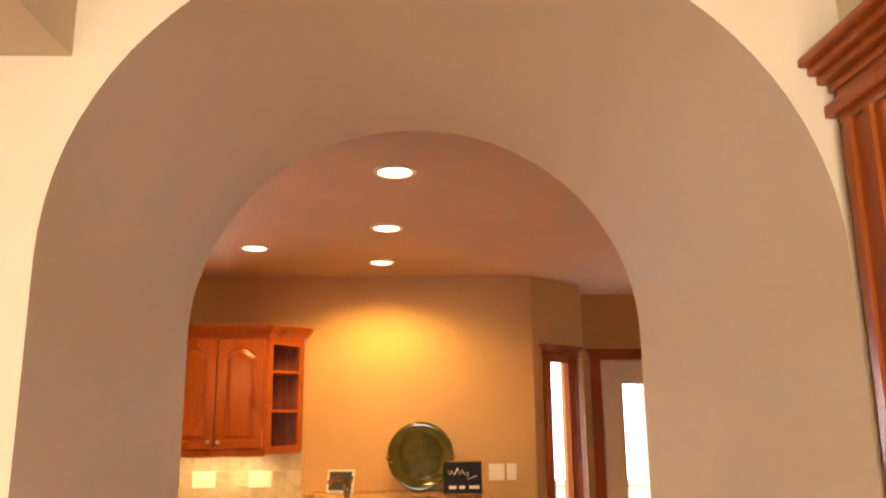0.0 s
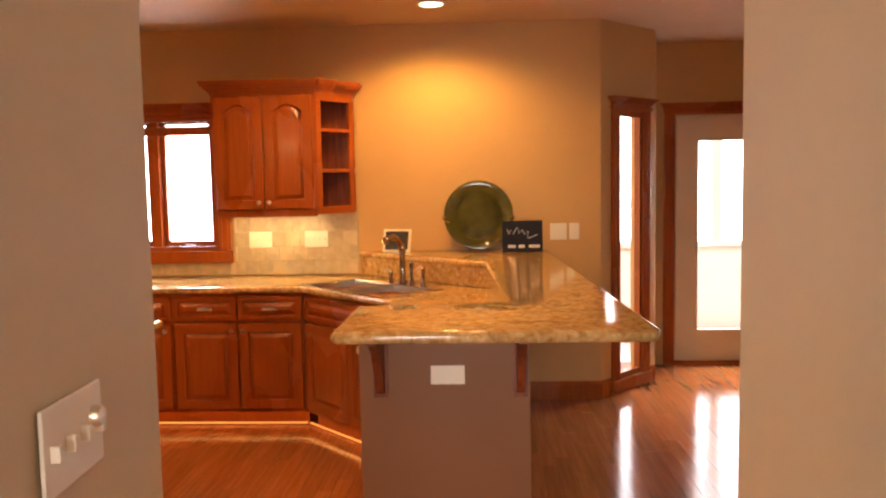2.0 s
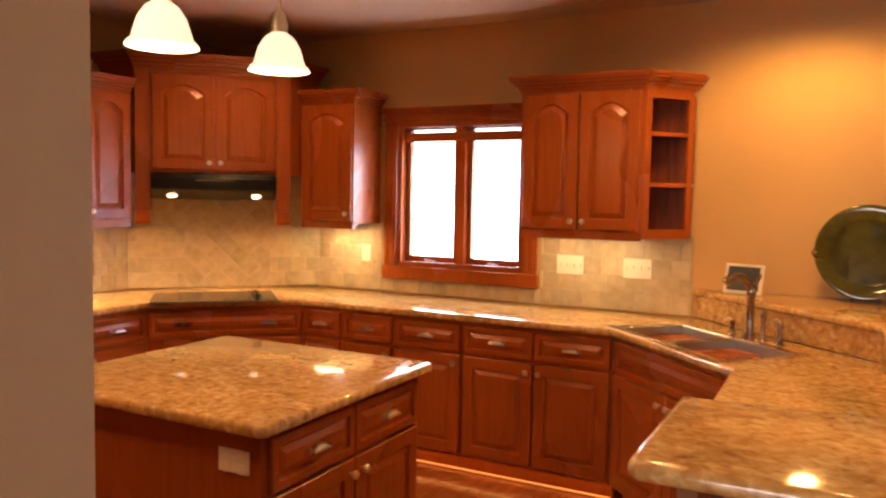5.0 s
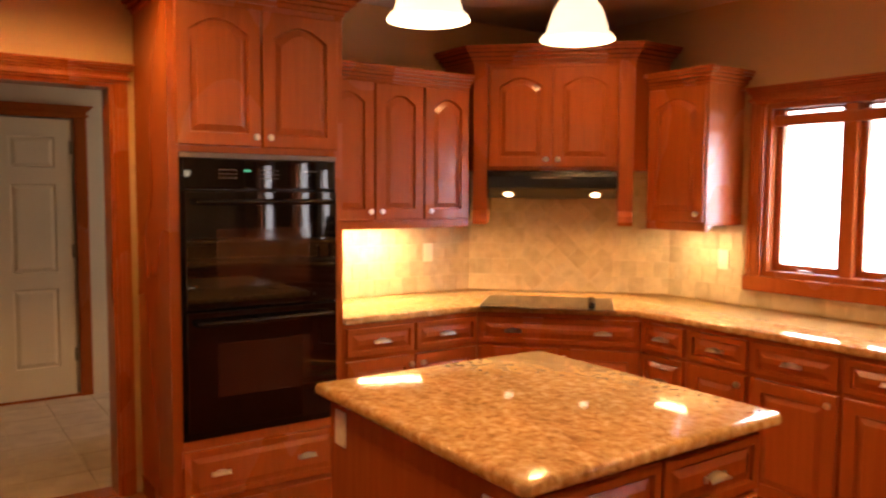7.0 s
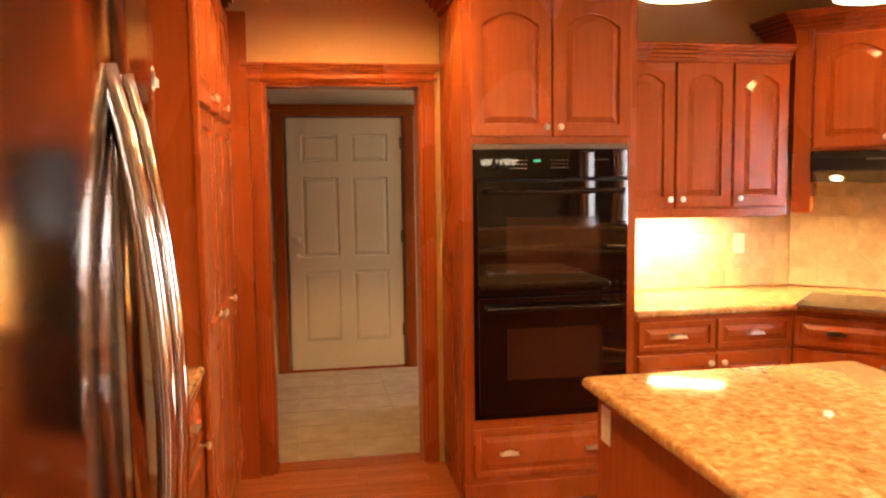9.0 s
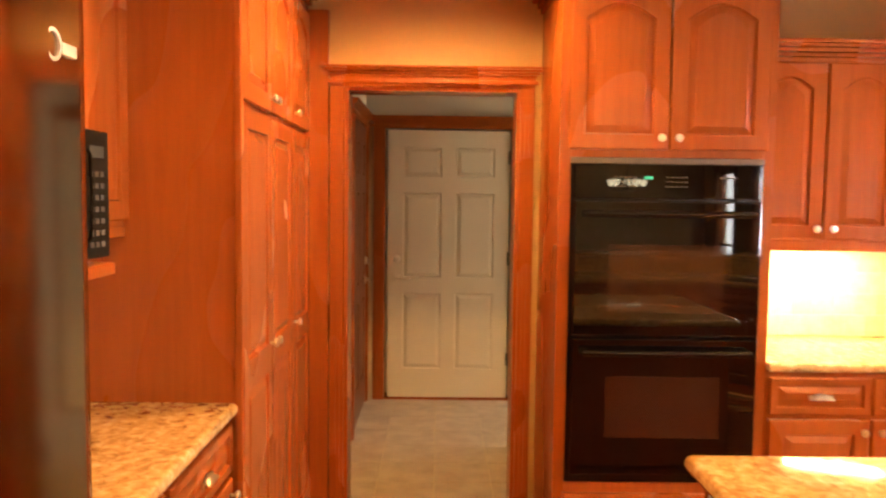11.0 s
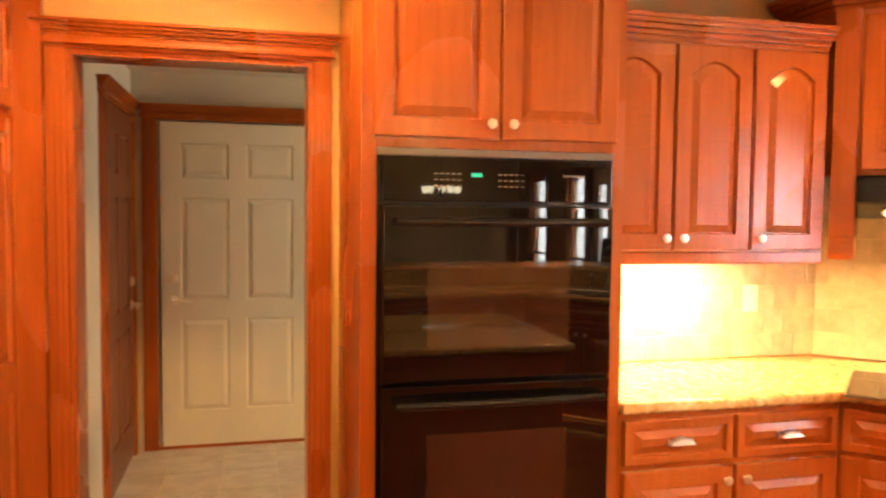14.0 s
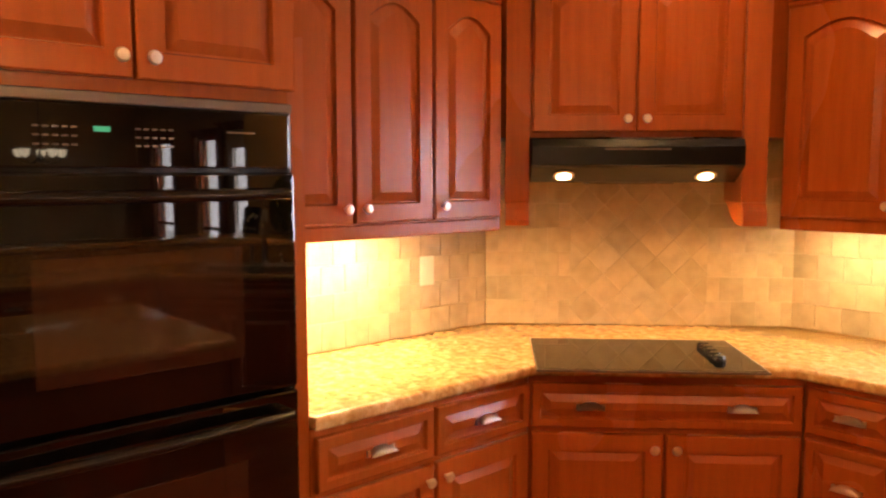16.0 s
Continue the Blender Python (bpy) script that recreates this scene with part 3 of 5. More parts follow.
# kitchen window
win = tagged(new("window_1"), "dark stained wood casement window with two sashes", "window", kind="structure")
win.matrix_basis = pose(WIN[0], YN, WIN[2])
W, H = WIN[1] - WIN[0], WIN[3] - WIN[2]
b = bx(0, 0, 0, 0.03, 0.15, H)
box(b, W - 0.03, 0, 0, W, 0.15, H)
box(b, 0.03, 0, 0, W - 0.03, 0.15, 0.03)
box(b, 0.03, 0, H - 0.03, W - 0.03, 0.15, H)
box(b, W / 2 - 0.03, 0.02, 0.03, W / 2 + 0.03, 0.13, H - 0.03)
part("window_frame", b, CHERRY, win)
for x0, x1 in ((0.032, W / 2 - 0.032), (W / 2 + 0.032, W - 0.032)):
    b = bx(x0, 0.06, 0.032, x0 + 0.035, 0.10, H - 0.032)
    box(b, x1 - 0.035, 0.06, 0.032, x1, 0.10, H - 0.032)
    box(b, x0 + 0.035, 0.06, 0.032, x1 - 0.035, 0.10, 0.07)
    box(b, x0 + 0.035, 0.06, H - 0.044, x1 - 0.035, 0.10, H - 0.032)
    s = part("sash", b, CHERRY, win)
    p = part("pane", bx(x0 + 0.033, 0.078, 0.068, x1 - 0.033, 0.082, H - 0.042), GLASS, s)
    p.visible_shadow = False
    b = bx((x0 + x1) / 2 - 0.035, 0.035, 0.034, (x0 + x1) / 2 + 0.035, 0.058, 0.044, bevel=0.003)
    box(b, (x0 + x1) / 2 - 0.03, 0.02, 0.042, (x0 + x1) / 2 + 0.02, 0.03, 0.05, bevel=0.003)
    part("crank_handle", b, NICKEL, s, "small nickel casement crank")
part("roller_blind", bx(0.035, 0.015, H - 0.125, W - 0.035, 0.055, H - 0.064, bevel=0.012), CHERRY, win, "rolled wooden blind at the window head")
casing("trim_window", W, H, pose(WIN[0], YN, WIN[2]), sill=True, kind="kitchen window")

# sidelight in the bay
ang = math.degrees(math.atan2(B.y - A.y, B.x - A.x))
sl = A + (B - A).normalized() * 0.205
casing("trim_sidelight", 0.29, 1.93, pose(sl.x, sl.y, 0.10, 0, 0, ang), sill=True, kind="tall narrow window")
w2 = tagged(new("window_2"), "tall narrow fixed window with stained wood frame", "window", kind="structure")
w2.matrix_basis = pose(sl.x, sl.y, 0.10, 0, 0, ang)
b = bx(0, 0, 0, 0.02, 0.05, 1.93)
box(b, 0.27, 0, 0, 0.29, 0.05, 1.93)
box(b, 0.2905, 0.002, 0, 0.37, 0.03, 1.93)
box(b, 0.02, 0, 0, 0.27, 0.05, 0.04)
box(b, 0.02, 0, 1.89, 0.27, 0.05, 1.93)
part("window_frame", b, CHERRY, w2)
part("pane", bx(0.018, 0.025, 0.038, 0.272, 0.03, 1.892), GLASS, w2).visible_shadow = False

# glazed double doors
casing("trim_glazed_doors", 1.74, 2.06, pose(1.70, 6.93, 0), kind="glazed double door")
for i in range(2):
    d = tagged(new(f"door_{i + 1}"), "cream painted glazed door with one tall pane", "door", kind="structure")
    d.matrix_basis = pose(1.72 + 0.855 * i, 6.95, 0.03)
    b = bx(0, 0, 0, 0.175, 0.045, 2.02)
    box(b, 0.67, 0, 0, 0.845, 0.045, 2.02)
    box(b, 0.175, 0, 0, 0.67, 0.045, 0.26)
    box(b, 0.175, 0, 1.82, 0.67, 0.045, 2.02)
    part("door_leaf", b, CREAM_DOOR, d)
    b = bmesh.new()
    for q in ((0.160, 0.245, 0.685, 0.262), (0.160, 1.818, 0.685, 1.835), (0.160, 0.262, 0.177, 1.818), (0.668, 0.262, 0.685, 1.818)):
        box(b, q[0], -0.008, q[1], q[2], 0.0, q[3], bevel=0.003)
    part("glazing_bead", b, CREAM_DOOR, d)
    part("pane", bx(0.174, 0.02, 0.259, 0.671, 0.026, 1.821), GLASS, d).visible_shadow = False
    if i == 1:
        hx = 0.06
        b = lathe([(0.03, 0), (0.03, 0.008), (0.012, 0.012), (0.012, 0.05)], 16, "Y", off=(hx, 0, 0.93))
        tube([(hx, -0.05, 0.93), (hx + 0.05, -0.055, 0.932), (hx + 0.10, -0.05, 0.925)], 0.009, bm=b)
        part("door_handle", b, BRONZE, d, "dark bronze lever handle", smooth=True)
        part("deadbolt", lathe([(0.03, 0), (0.03, 0.01), (0.02, 0.014), (0.0, 0.015)], 16, "Y", off=(hx, 0, 1.08)), BRONZE, d, "dark bronze deadbolt", smooth=True)
structure("sill_glazed_doors", bx(1.70, 6.93, -0.014, 3.44, 7.08, 0.028, bevel=0.004), CHERRY, "stained wood door sill", "sill")

b = bx(1.70, 6.962, 0.028, 1.719, 7.06, 2.06)
box(b, 3.421, 6.962, 0.028, 3.44, 7.06, 2.06)
box(b, 2.5655, 6.972, 0.028, 2.5745, 6.99, 2.051)
box(b, 1.719, 6.962, 2.051, 3.421, 7.06, 2.06)
structure("trim_glazed_door_jamb", b, CREAM_DOOR, "cream jamb and stop of the glazed doors", "jamb")

# windows farther along the dining wall
for i, (xa, xb) in enumerate(DINING_WINDOWS):
    w3 = tagged(new(f"window_{i + 3}"), "stained wood window with one rail in the dining wall", "window", kind="structure")
    w3.matrix_basis = pose(xa, 6.93, 0.62)
    L = xb - xa
    b = bx(0, 0.02, 0, 0.04, 0.10, 1.38)
    box(b, L - 0.04, 0.02, 0, L, 0.10, 1.38)
    box(b, 0.04, 0.02, 0, L - 0.04, 0.10, 0.05)
    box(b, 0.04, 0.02, 1.34, L - 0.04, 0.10, 1.38)
    box(b, 0.04, 0.03, 0.22, L - 0.04, 0.09, 0.26)
    part("window_frame", b, CHERRY, w3)
    part("pane", bx(0.038, 0.058, 0.048, L - 0.038, 0.062, 1.342), GLASS, w3).visible_shadow = False
    casing(f"trim_dining_window_{i + 1}", L, 1.38, pose(xa, 6.93, 0.62), sill=True, kind="dining window")


def panel_door(name, label, m, w, h, mat, handle, hside=0):
    d = tagged(new(name), label, "door", kind="structure")
    d.matrix_basis = m
    s, mid = 0.115, 0.11
    pw = (w - 2 * s - mid) / 2
    ps = []
    for x in (s, s + pw + mid):
        for z0, z1 in ((0.22, 0.80), (0.92, 1.56), (1.68, 1.90)):
            ps.append((x, z0, x + pw, z1, 0.0))
    part("door_leaf", panel_front(w, h, 0.044, panels=ps), mat, d)
    hx = 0.07 if hside == 0 else w - 0.07
    sgn = 1 if hside == 0 else -1
    b = lathe([(0.03, 0), (0.03, 0.008), (0.012, 0.012), (0.012, 0.05)], 16, "Y", off=(hx, -0.044, 0.92))
    tube([(hx, -0.094, 0.92), (hx + sgn * 0.05, -0.098, 0.922), (hx + sgn * 0.11, -0.092, 0.912)], 0.009, bm=b)
    part("door_handle", b, handle, d, "satin nickel lever handle", smooth=True)
    part("deadbolt", lathe([(0.03, 0), (0.03, 0.012), (0.02, 0.018), (0.0, 0.019)], 16, "Y", off=(hx, -0.044, 1.06)), handle, d, "satin nickel deadbolt", smooth=True)
    for z in (0.25, 1.02, 1.78):
        part("hinge", bx(w - 0.012 if hside == 0 else -0.006, -0.055, z, w + 0.006 if hside == 0 else 0.012, -0.043, z + 0.1, bevel=0.002), GREYTRIM, d, "dull metal hinge")
    return d


panel_door("door_3", "closed cream six-panel door of the back hall", pose(-6.42, 2.10, 0.02, 0, 0, 90), 0.915, 2.03, DOOR_PAINT, NICKEL)
structure("sill_back_door", bx(-6.5, 2.08, -0.01, -6.37, 3.03, 0.018), CHERRY, "stained wood door sill of the back door", "sill")
panel_door("door_4", "closed dark wooden closet door in the back hall", pose(-5.43, 1.90, 0.02, 0, 0, 180), 0.85, 2.03, DOOR_WOOD, NICKEL, 1)
panel_door("door_5", "closed stained cherry door of the entry hall", pose(0.648, AY0 - 0.10, 0.0, 0, 0, -90), 0.84, 1.965, CHERRY, NICKEL)

# ---- kitchen: upper cabinets ----
UZ0, UZ1 = 1.37, 2.15


def upper_cabinet(m, w, d, z0, z1, n, label, arch=0.05, left=True, right=True, knobs=None, crown_h=0.085):
    c = thing("wall_cabinet", label, "cabinet", m, "wall cabinets")
    b = bx(0, 0, z0, w, d, z1)
    box(b, 0, -0.004, z0 - 0.032, w, 0.03, z0 + 0.012, bevel=0.004)
    part("body", b, CHERRY, c)
    g = 0.010
    h = (w - (n + 1) * g) / n
    for i in range(n):
        k = knobs[i] if knobs else ("R" if i % 2 == 0 else "L")
        door_on(c, g + i * (h + g), z0 + 0.02, h, z1 - z0 - 0.035, k, arch)
    crown(c, w, d, z1 - 0.005, left, right, h=crown_h)
    return c


# north wall, between the window and the open shelves: two doors and an angled end of shelves
cr = thing("wall_cabinet", "cherry wall cabinet with arched doors and open end shelves", "cabinet", pose(-1.66, 5.60, 0), "wall cabinets")
b = bx(0, 0, UZ0, 0.62, 0.325, UZ1)
box(b, 0, -0.004, UZ0 - 0.032, 0.69, 0.03, UZ0 + 0.012, bevel=0.004)
part("body", b, CHERRY, cr)
door_on(cr, 0.02, UZ0 + 0.02, 0.322, UZ1 - UZ0 - 0.035, "R", 0.05)
door_on(cr, 0.350, UZ0 + 0.02, 0.322, UZ1 - UZ0 - 0.035, "L", 0.05)
tri = [(0.622, 0.0), (0.70, 0.0), (0.90, 0.27), (0.90, 0.325), (0.622, 0.325)]
for z in (UZ0 - 0.01, 1.63, 1.90, UZ1 - 0.02):
    part("shelf", prism(tri, z, z + 0.022), CHERRY, cr)
# Cherry back board, darkened in colour for the shade inside the shelves.
part("shelf_back", bx(0.622, 0.318, UZ0 + 0.012, 0.899, 0.3245, UZ1 - 0.02), CHERRY_DARK, cr, "inner back of the open shelves, coloured darker for recess shade")
dx = Vector((0.20, 0.27)).normalized()
nx = Vector((dx.y, -dx.x))
def post(u0, u1, z0, z1, bm=None):
    o = Vector((0.70, 0.0))
    q = [o + dx * u0, o + dx * u1, o + dx * u1 - nx * 0.02, o + dx * u0 - nx * 0.02]
    return prism([tuple(p + nx * 0.003) for p in q], z0, z1, bm=bm)
b = post(0, 0.04, UZ0 - 0.02, UZ1)
post(0.296, 0.336, UZ0 - 0.02, UZ1, b)
post(0.04, 0.296, UZ0 - 0.02, UZ0 + 0.03, b)
post(0.04, 0.296, UZ1 - 0.05, UZ1, b)
prism([(0.622, -0.002), (0.70, -0.002), (0.70, 0.018), (0.622, 0.018)], UZ0 - 0.02, UZ1, bm=b)
part("shelf_frame", b, CHERRY, cr)
b = bmesh.new()
for e, za, zb in ((0.008, 0, 0.2), (0.02, 0.2, 0.4), (0.038, 0.4, 0.62), (0.054, 0.62, 0.8), (0.062, 0.8, 1.0)):
    prism([(-e, 0.325), (-e, -e), (0.70 + e * 0.4, -e), (0.90 + e, 0.27 - e * 0.3), (0.90 + e, 0.325)], UZ1 + 0.085 * za, UZ1 + 0.085 * zb, bm=b)
part("crown_moulding", b, CHERRY, cr)

upper_cabinet(pose(-3.21, 5.60, 0), 0.41, 0.325, UZ0, UZ1, 1, "single-door cherry wall cabinet beside the window", knobs=["R"], left=False)
upper_cabinet(pose(-3.87, 3.80, 0, 0, 0, 90), 0.98, 0.32, UZ0, UZ1, 3, "three-door cherry wall cabinet beside the ovens", left=False, right=False, knobs=["R", "L", "L"])

# hood cabinet across the corner
hm = Vector((-3.545, 5.15))
hc = thing("hood_cabinet", "tall cherry corner cabinet above the range hood", "cabinet", pose(hm.x - 0.47 * 0.7071, hm.y - 0.47 * 0.7071, 0, 0, 0, 45))
b = prism([(0, 0), (0.94, 0), (1.155, 0.215), (0.49, 0.88), (0.45, 0.88), (-0.215, 0.215)], 1.675, 2.305)
part("body", b, CHERRY, hc)
for i in range(2):
    door_on(hc, 0.10 + i * 0.374, 1.695, 0.366, 0.58, "LR"[1 - i], 0.05)
for x in (0.0, 0.85):
    b = bx(x, -0.012, 1.44, x + 0.09, 0.20, 2.305, bevel=0.004)
    part("side_column", b, CHERRY, hc)
    b = bmesh.new()
    prof = [(0.0, 1.44), (-0.012, 1.44), (-0.03, 1.41), (-0.036, 1.375), (-0.03, 1.355), (0.03, 1.355), (0.10, 1.38), (0.16, 1.43), (0.2, 1.44)]
    vs = [[b.verts.new((xx, y, z)) for y, z in prof] for xx in (x + 0.002, x + 0.088)]
    b.faces.new(vs[0])
    b.faces.new(vs[1][::-1])
    for i in range(len(prof)):
        j = (i + 1) % len(prof)
        b.faces.new((vs[0][i], vs[0][j], vs[1][j], vs[1][i]))
    bmesh.ops.recalc_face_normals(b, faces=b.faces)
    part("column_foot", b, CHERRY, hc)
b = bmesh.new()
for e, za, zb in ((0.008, 0, 0.2), (0.025, 0.2, 0.4), (0.05, 0.4, 0.62), (0.075, 0.62, 0.8), (0.088, 0.8, 1.0)):
    prism([(-e * 0.42, -e), (0.94 + e * 0.42, -e), (1.15 + e * 0.7, 0.21 - e * 0.7), (1.145, 0.225), (0.48, 0.88), (0.46, 0.88), (-0.205, 0.225), (-0.21 - e * 0.7, 0.21 - e * 0.7)], 2.30 + 0.10 * za, 2.30 + 0.10 * zb, bm=b)
part("crown_moulding", b, CHERRY, hc)

hood = thing("range_hood", "black range hood with two lit lamps", "range hood", pose(hm.x - 0.375 * 0.7071, hm.y - 0.375 * 0.7071, 0, 0, 0, 45))
b = bmesh.new()
prof = [(0.0, 1.668), (-0.045, 1.668), (-0.062, 1.64), (-0.062, 1.575), (-0.05, 1.565), (0.05, 1.512), (0.30, 1.512), (0.30, 1.668)]
vs = [[b.verts.new((xx, y, z)) for y, z in prof] for xx in (0.0, 0.75)]
b.faces.new(vs[0])
b.faces.new(vs[1][::-1])
for i in range(len(prof)):
    j = (i + 1) % len(prof)
    b.faces.new((vs[0][i], vs[0][j], vs[1][j], vs[1][i]))
bmesh.ops.recalc_face_normals(b, faces=b.faces)
part("hood_shell", b, BLACK, hood)
part("hood_trim", bx(0.26, -0.0655, 1.628, 0.49, -0.055, 1.634), GREYTRIM, hood, "thin grey trim line")
for x in (0.12, 0.63):
    m = pose(x, -0.0, 1.5385, -27.9)
    part("hood_lamp", lathe([(0.027, 0.0), (0.027, -0.006), (0.0, -0.011)], 16), BULB, hood, "round lit halogen lamp", m)
    part("lamp_rim", lathe([(0.040, 0.002), (0.040, -0.004), (0.029, -0.006), (0.029, 0.002)], 16), CHROME, hood, "chrome ring of the hood lamp", m, smooth=True)
part("grease_filter", bx(0.22, 0.06, 1.506, 0.53, 0.28, 1.5115), GREYTRIM, hood, "grey mesh filter")
for s in (-0.26, 0.26):
    p = hm + Vector((0.7071, 0.7071)) * s + Vector((-0.7071, 0.7071)) * 0.06
    area("hood_light", look((p.x, p.y, 1.500), (p.x, p.y, 0)), 0.06, 0.06, 2.2, WARM, "DISK", 120)

# oven tower
ot = thing("oven_cabinet", "tall cherry oven tower with doors above and a drawer", "cabinet", pose(-3.60, 2.955, 0, 0, 0, 90))
OW = 0.845
part("side_panel", bx(0, 0.0, 0.10, 0.045, 0.58, 2.40), CHERRY, ot)
part("side_panel", bx(0.80, 0, 0.10, OW, 0.58, 2.40), CHERRY, ot)
part("drawer_box", bx(0.0455, 0, 0.10, 0.7995, 0.58, 0.415), CHERRY, ot)
part("upper_box", bx(0.0455, 0, 1.715, 0.7995, 0.58, 2.40), CHERRY, ot)
part("toe_board", bx(0, 0.07, 0, OW, 0.58, 0.10), CHERRY, ot)
for i in range(2):
    door_on(ot, 0.035 + i * 0.392, 1.745, 0.384, 0.62, "LR"[1 - i], 0.06)
drawer_on(ot, 0.04, 0.135, 0.765, 0.235, 2)
crown(ot, OW, 0.58, 2.395, proj=0.085, h=0.12)
part("base_moulding", bx(-0.004, -0.008, 0.0, OW + 0.0, 0.02, 0.10, bevel=0.004), CHERRY, ot)
ov = thing("double_oven", "built-in black double wall oven with glass doors", "oven", pose(-3.60, 3.0, 0, 0, 0, 90))
part("surround", bx(0, -0.012, 0.417, 0.755, 0.5, 1.713, bevel=0.003), BLACK, ov)
part("top_trim", bx(0, -0.020, 1.690, 0.755, -0.010, 1.712, bevel=0.003), GREYTRIM, ov, "dull grey metal strip")
panel = part("control_panel", bx(0.012, -0.026, 1.555, 0.743, -0.012, 1.688, bevel=0.004), BLACKGLASS, ov, "glossy black control panel")
part("display", bx(0.285, -0.0275, 1.630, 0.318, -0.0262, 1.641), LEDGREEN, panel, "small green clock display")
MARK = mesh_of("button", bx(0, 0, 0, 0.011, 0.001, 0.004), GREYTRIM)
for k in range(5):
    for r in range(3):
        for x in (0.17, 0.37):
            part("button", MARK, None, panel, m=pose(x + 0.018 * k, -0.0272, 1.60 + 0.018 * r))
part("maker_mark", bx(0.58, -0.0272, 1.636, 0.65, -0.0262, 1.640), GREYTRIM, panel, "short grey mark")
for z0, z1, wz0, wz1 in ((1.015, 1.545, 1.11, 1.375), (0.455, 1.005, 0.61, 0.855)):
    d = part("oven_door", bx(0.012, -0.045, z0, 0.743, -0.012, z1, bevel=0.006), BLACKGLASS, ov, "glossy black glass oven door")
    part("oven_window", bx(0.15, -0.0475, wz0, 0.60, -0.0445, wz1, bevel=0.001), OVENWINDOW, d, "brownish inner window")
    b = tube([(0.05, -0.085, z1 - 0.05), (0.20, -0.092, z1 - 0.05), (0.375, -0.094, z1 - 0.05), (0.555, -0.092, z1 - 0.05), (0.705, -0.085, z1 - 0.05)], 0.014)
    for x in (0.06, 0.695):
        box(b, x - 0.012, -0.085, z1 - 0.062, x + 0.012, -0.044, z1 - 0.038)
    part("handle", b, BLACK, d, "black tubular bar handle", smooth=True)

# ---- base cabinets ----
CF = 5.29
XF = -3.60
base_cabinet(pose(XF, 3.802, 0, 0, 0, 90), 0.845, "two", "cherry base cabinet with two drawers beside the ovens")
c1 = Vector((-3.60, 4.65))
c2 = Vector((-2.96, 5.29))
base_cabinet(pose(c1.x, c1.y, 0, 0, 0, 45), (c2 - c1).length, "cook", "cherry corner base cabinet below the cooktop", d=0.5)
base_cabinet(pose(-2.958, CF, 0), 0.30, "three", "narrow cherry base cabinet of three drawers")
base_cabinet(pose(-2.656, CF, 0), 0.36, "one", "cherry base cabinet below the window")
base_cabinet(pose(-2.294, CF, 0), 0.44, "one", "cherry base cabinet below the window")
base_cabinet(pose(-1.852, CF, 0), 0.84, "two", "cherry base cabinet with two drawers and doors")
s1, s2 = Vector((-1.0, 5.29)), Vector((-0.34, 4.63))
base_cabinet(pose(s1.x, s1.y, 0, 0, 0, -45), (s2 - s1).length, "sink", "cherry corner base cabinet under the sink", d=0.45)
base_cabinet(pose(-0.34, 4.626, 0, 0, 0, -90), 1.12, "two", "cherry base cabinet of the peninsula", d=0.45)

# glow of the rope light in the toe kick
for k, (p, q) in enumerate((((-2.95, 5.352), (-1.02, 5.352)), ((-1.0, 5.345), (-0.29, 4.65)), ((-3.655, 3.81), (-3.655, 4.64)))):
    rl = thing("rope_light", "warm lit rope light along the toe kick", "rope light", None, "toe kick lights")
    p, q = Vector(p), Vector(q)
    part("rope_tube", tube([(p.x, p.y, 0.012), (q.x, q.y, 0.012)], 0.006, 6), ROPE, rl)
    mid, d = (p + q) / 2, (q - p).normalized()
    side = Vector((d.y, -d.x))
    L = (q - p).length
    lm = area("toe_kick_strip", Matrix.Translation((mid.x + side.x * 0.015, mid.y + side.y * 0.015, 0.09)) @ Matrix.Rotation(math.atan2(d.y, d.x), 4, "Z"), L, 0.015, 0.45 * L, (1, 0.42, 0.09))

# ---- worktops ----
CT0, CT1 = 0.872, 0.912
SC, SU, SV = Vector((-0.585, 5.165)), Vector((0.7071, -0.7071)), Vector((0.7071, 0.7071))


def at_sink(u, w):
    return tuple(SC + SU * u + SV * w)


def worktop_half(pts):
    """A stretch of worktop; its outer rim is rounded, the rim of the sink and the joint are square."""
    bm = prism(pts, CT0, CT1)
    es = []
    for e in bm.edges:
        a, c = e.verts
        if abs(a.co.z - c.co.z) < 1e-6:
            mid = (a.co + c.co) / 2
            d = Vector((mid.x, mid.y)) - SC
            if not (abs(d.dot(SU)) < 0.42 and abs(d.dot(SV)) < 0.22) and abs(d.dot(SU)) > 0.01:
                es.append(e)
    bmesh.ops.bevel(bm, geom=es, offset=0.014, segments=3, affect="EDGES", profile=0.5)
    return bm


worktop = thing("worktop", "polished golden brown granite worktop round the kitchen", "worktop")
part("long_slab", worktop_half([(XW, 3.803), (-3.57, 3.803), (-3.57, 4.655), (-2.975, 5.255), (-1.015, 5.255), at_sink(0, -0.24), at_sink(0, -0.19), at_sink(-0.4, -0.19), at_sink(-0.4, 0.2), at_sink(0, 0.2), at_sink(0, 0.42), (-0.75, YN), (XW, YN)]), GRANITE, worktop, smooth=True)
part("peninsula_slab", worktop_half([at_sink(0, -0.24), (-0.372, 4.612), (-0.372, 3.46), (0.25, 3.46), (0.16, 5.04), at_sink(0, 0.42), at_sink(0, 0.2), at_sink(0.4, 0.2), at_sink(0.4, -0.19), at_sink(0, -0.19)]), GRANITE, worktop, smooth=True)
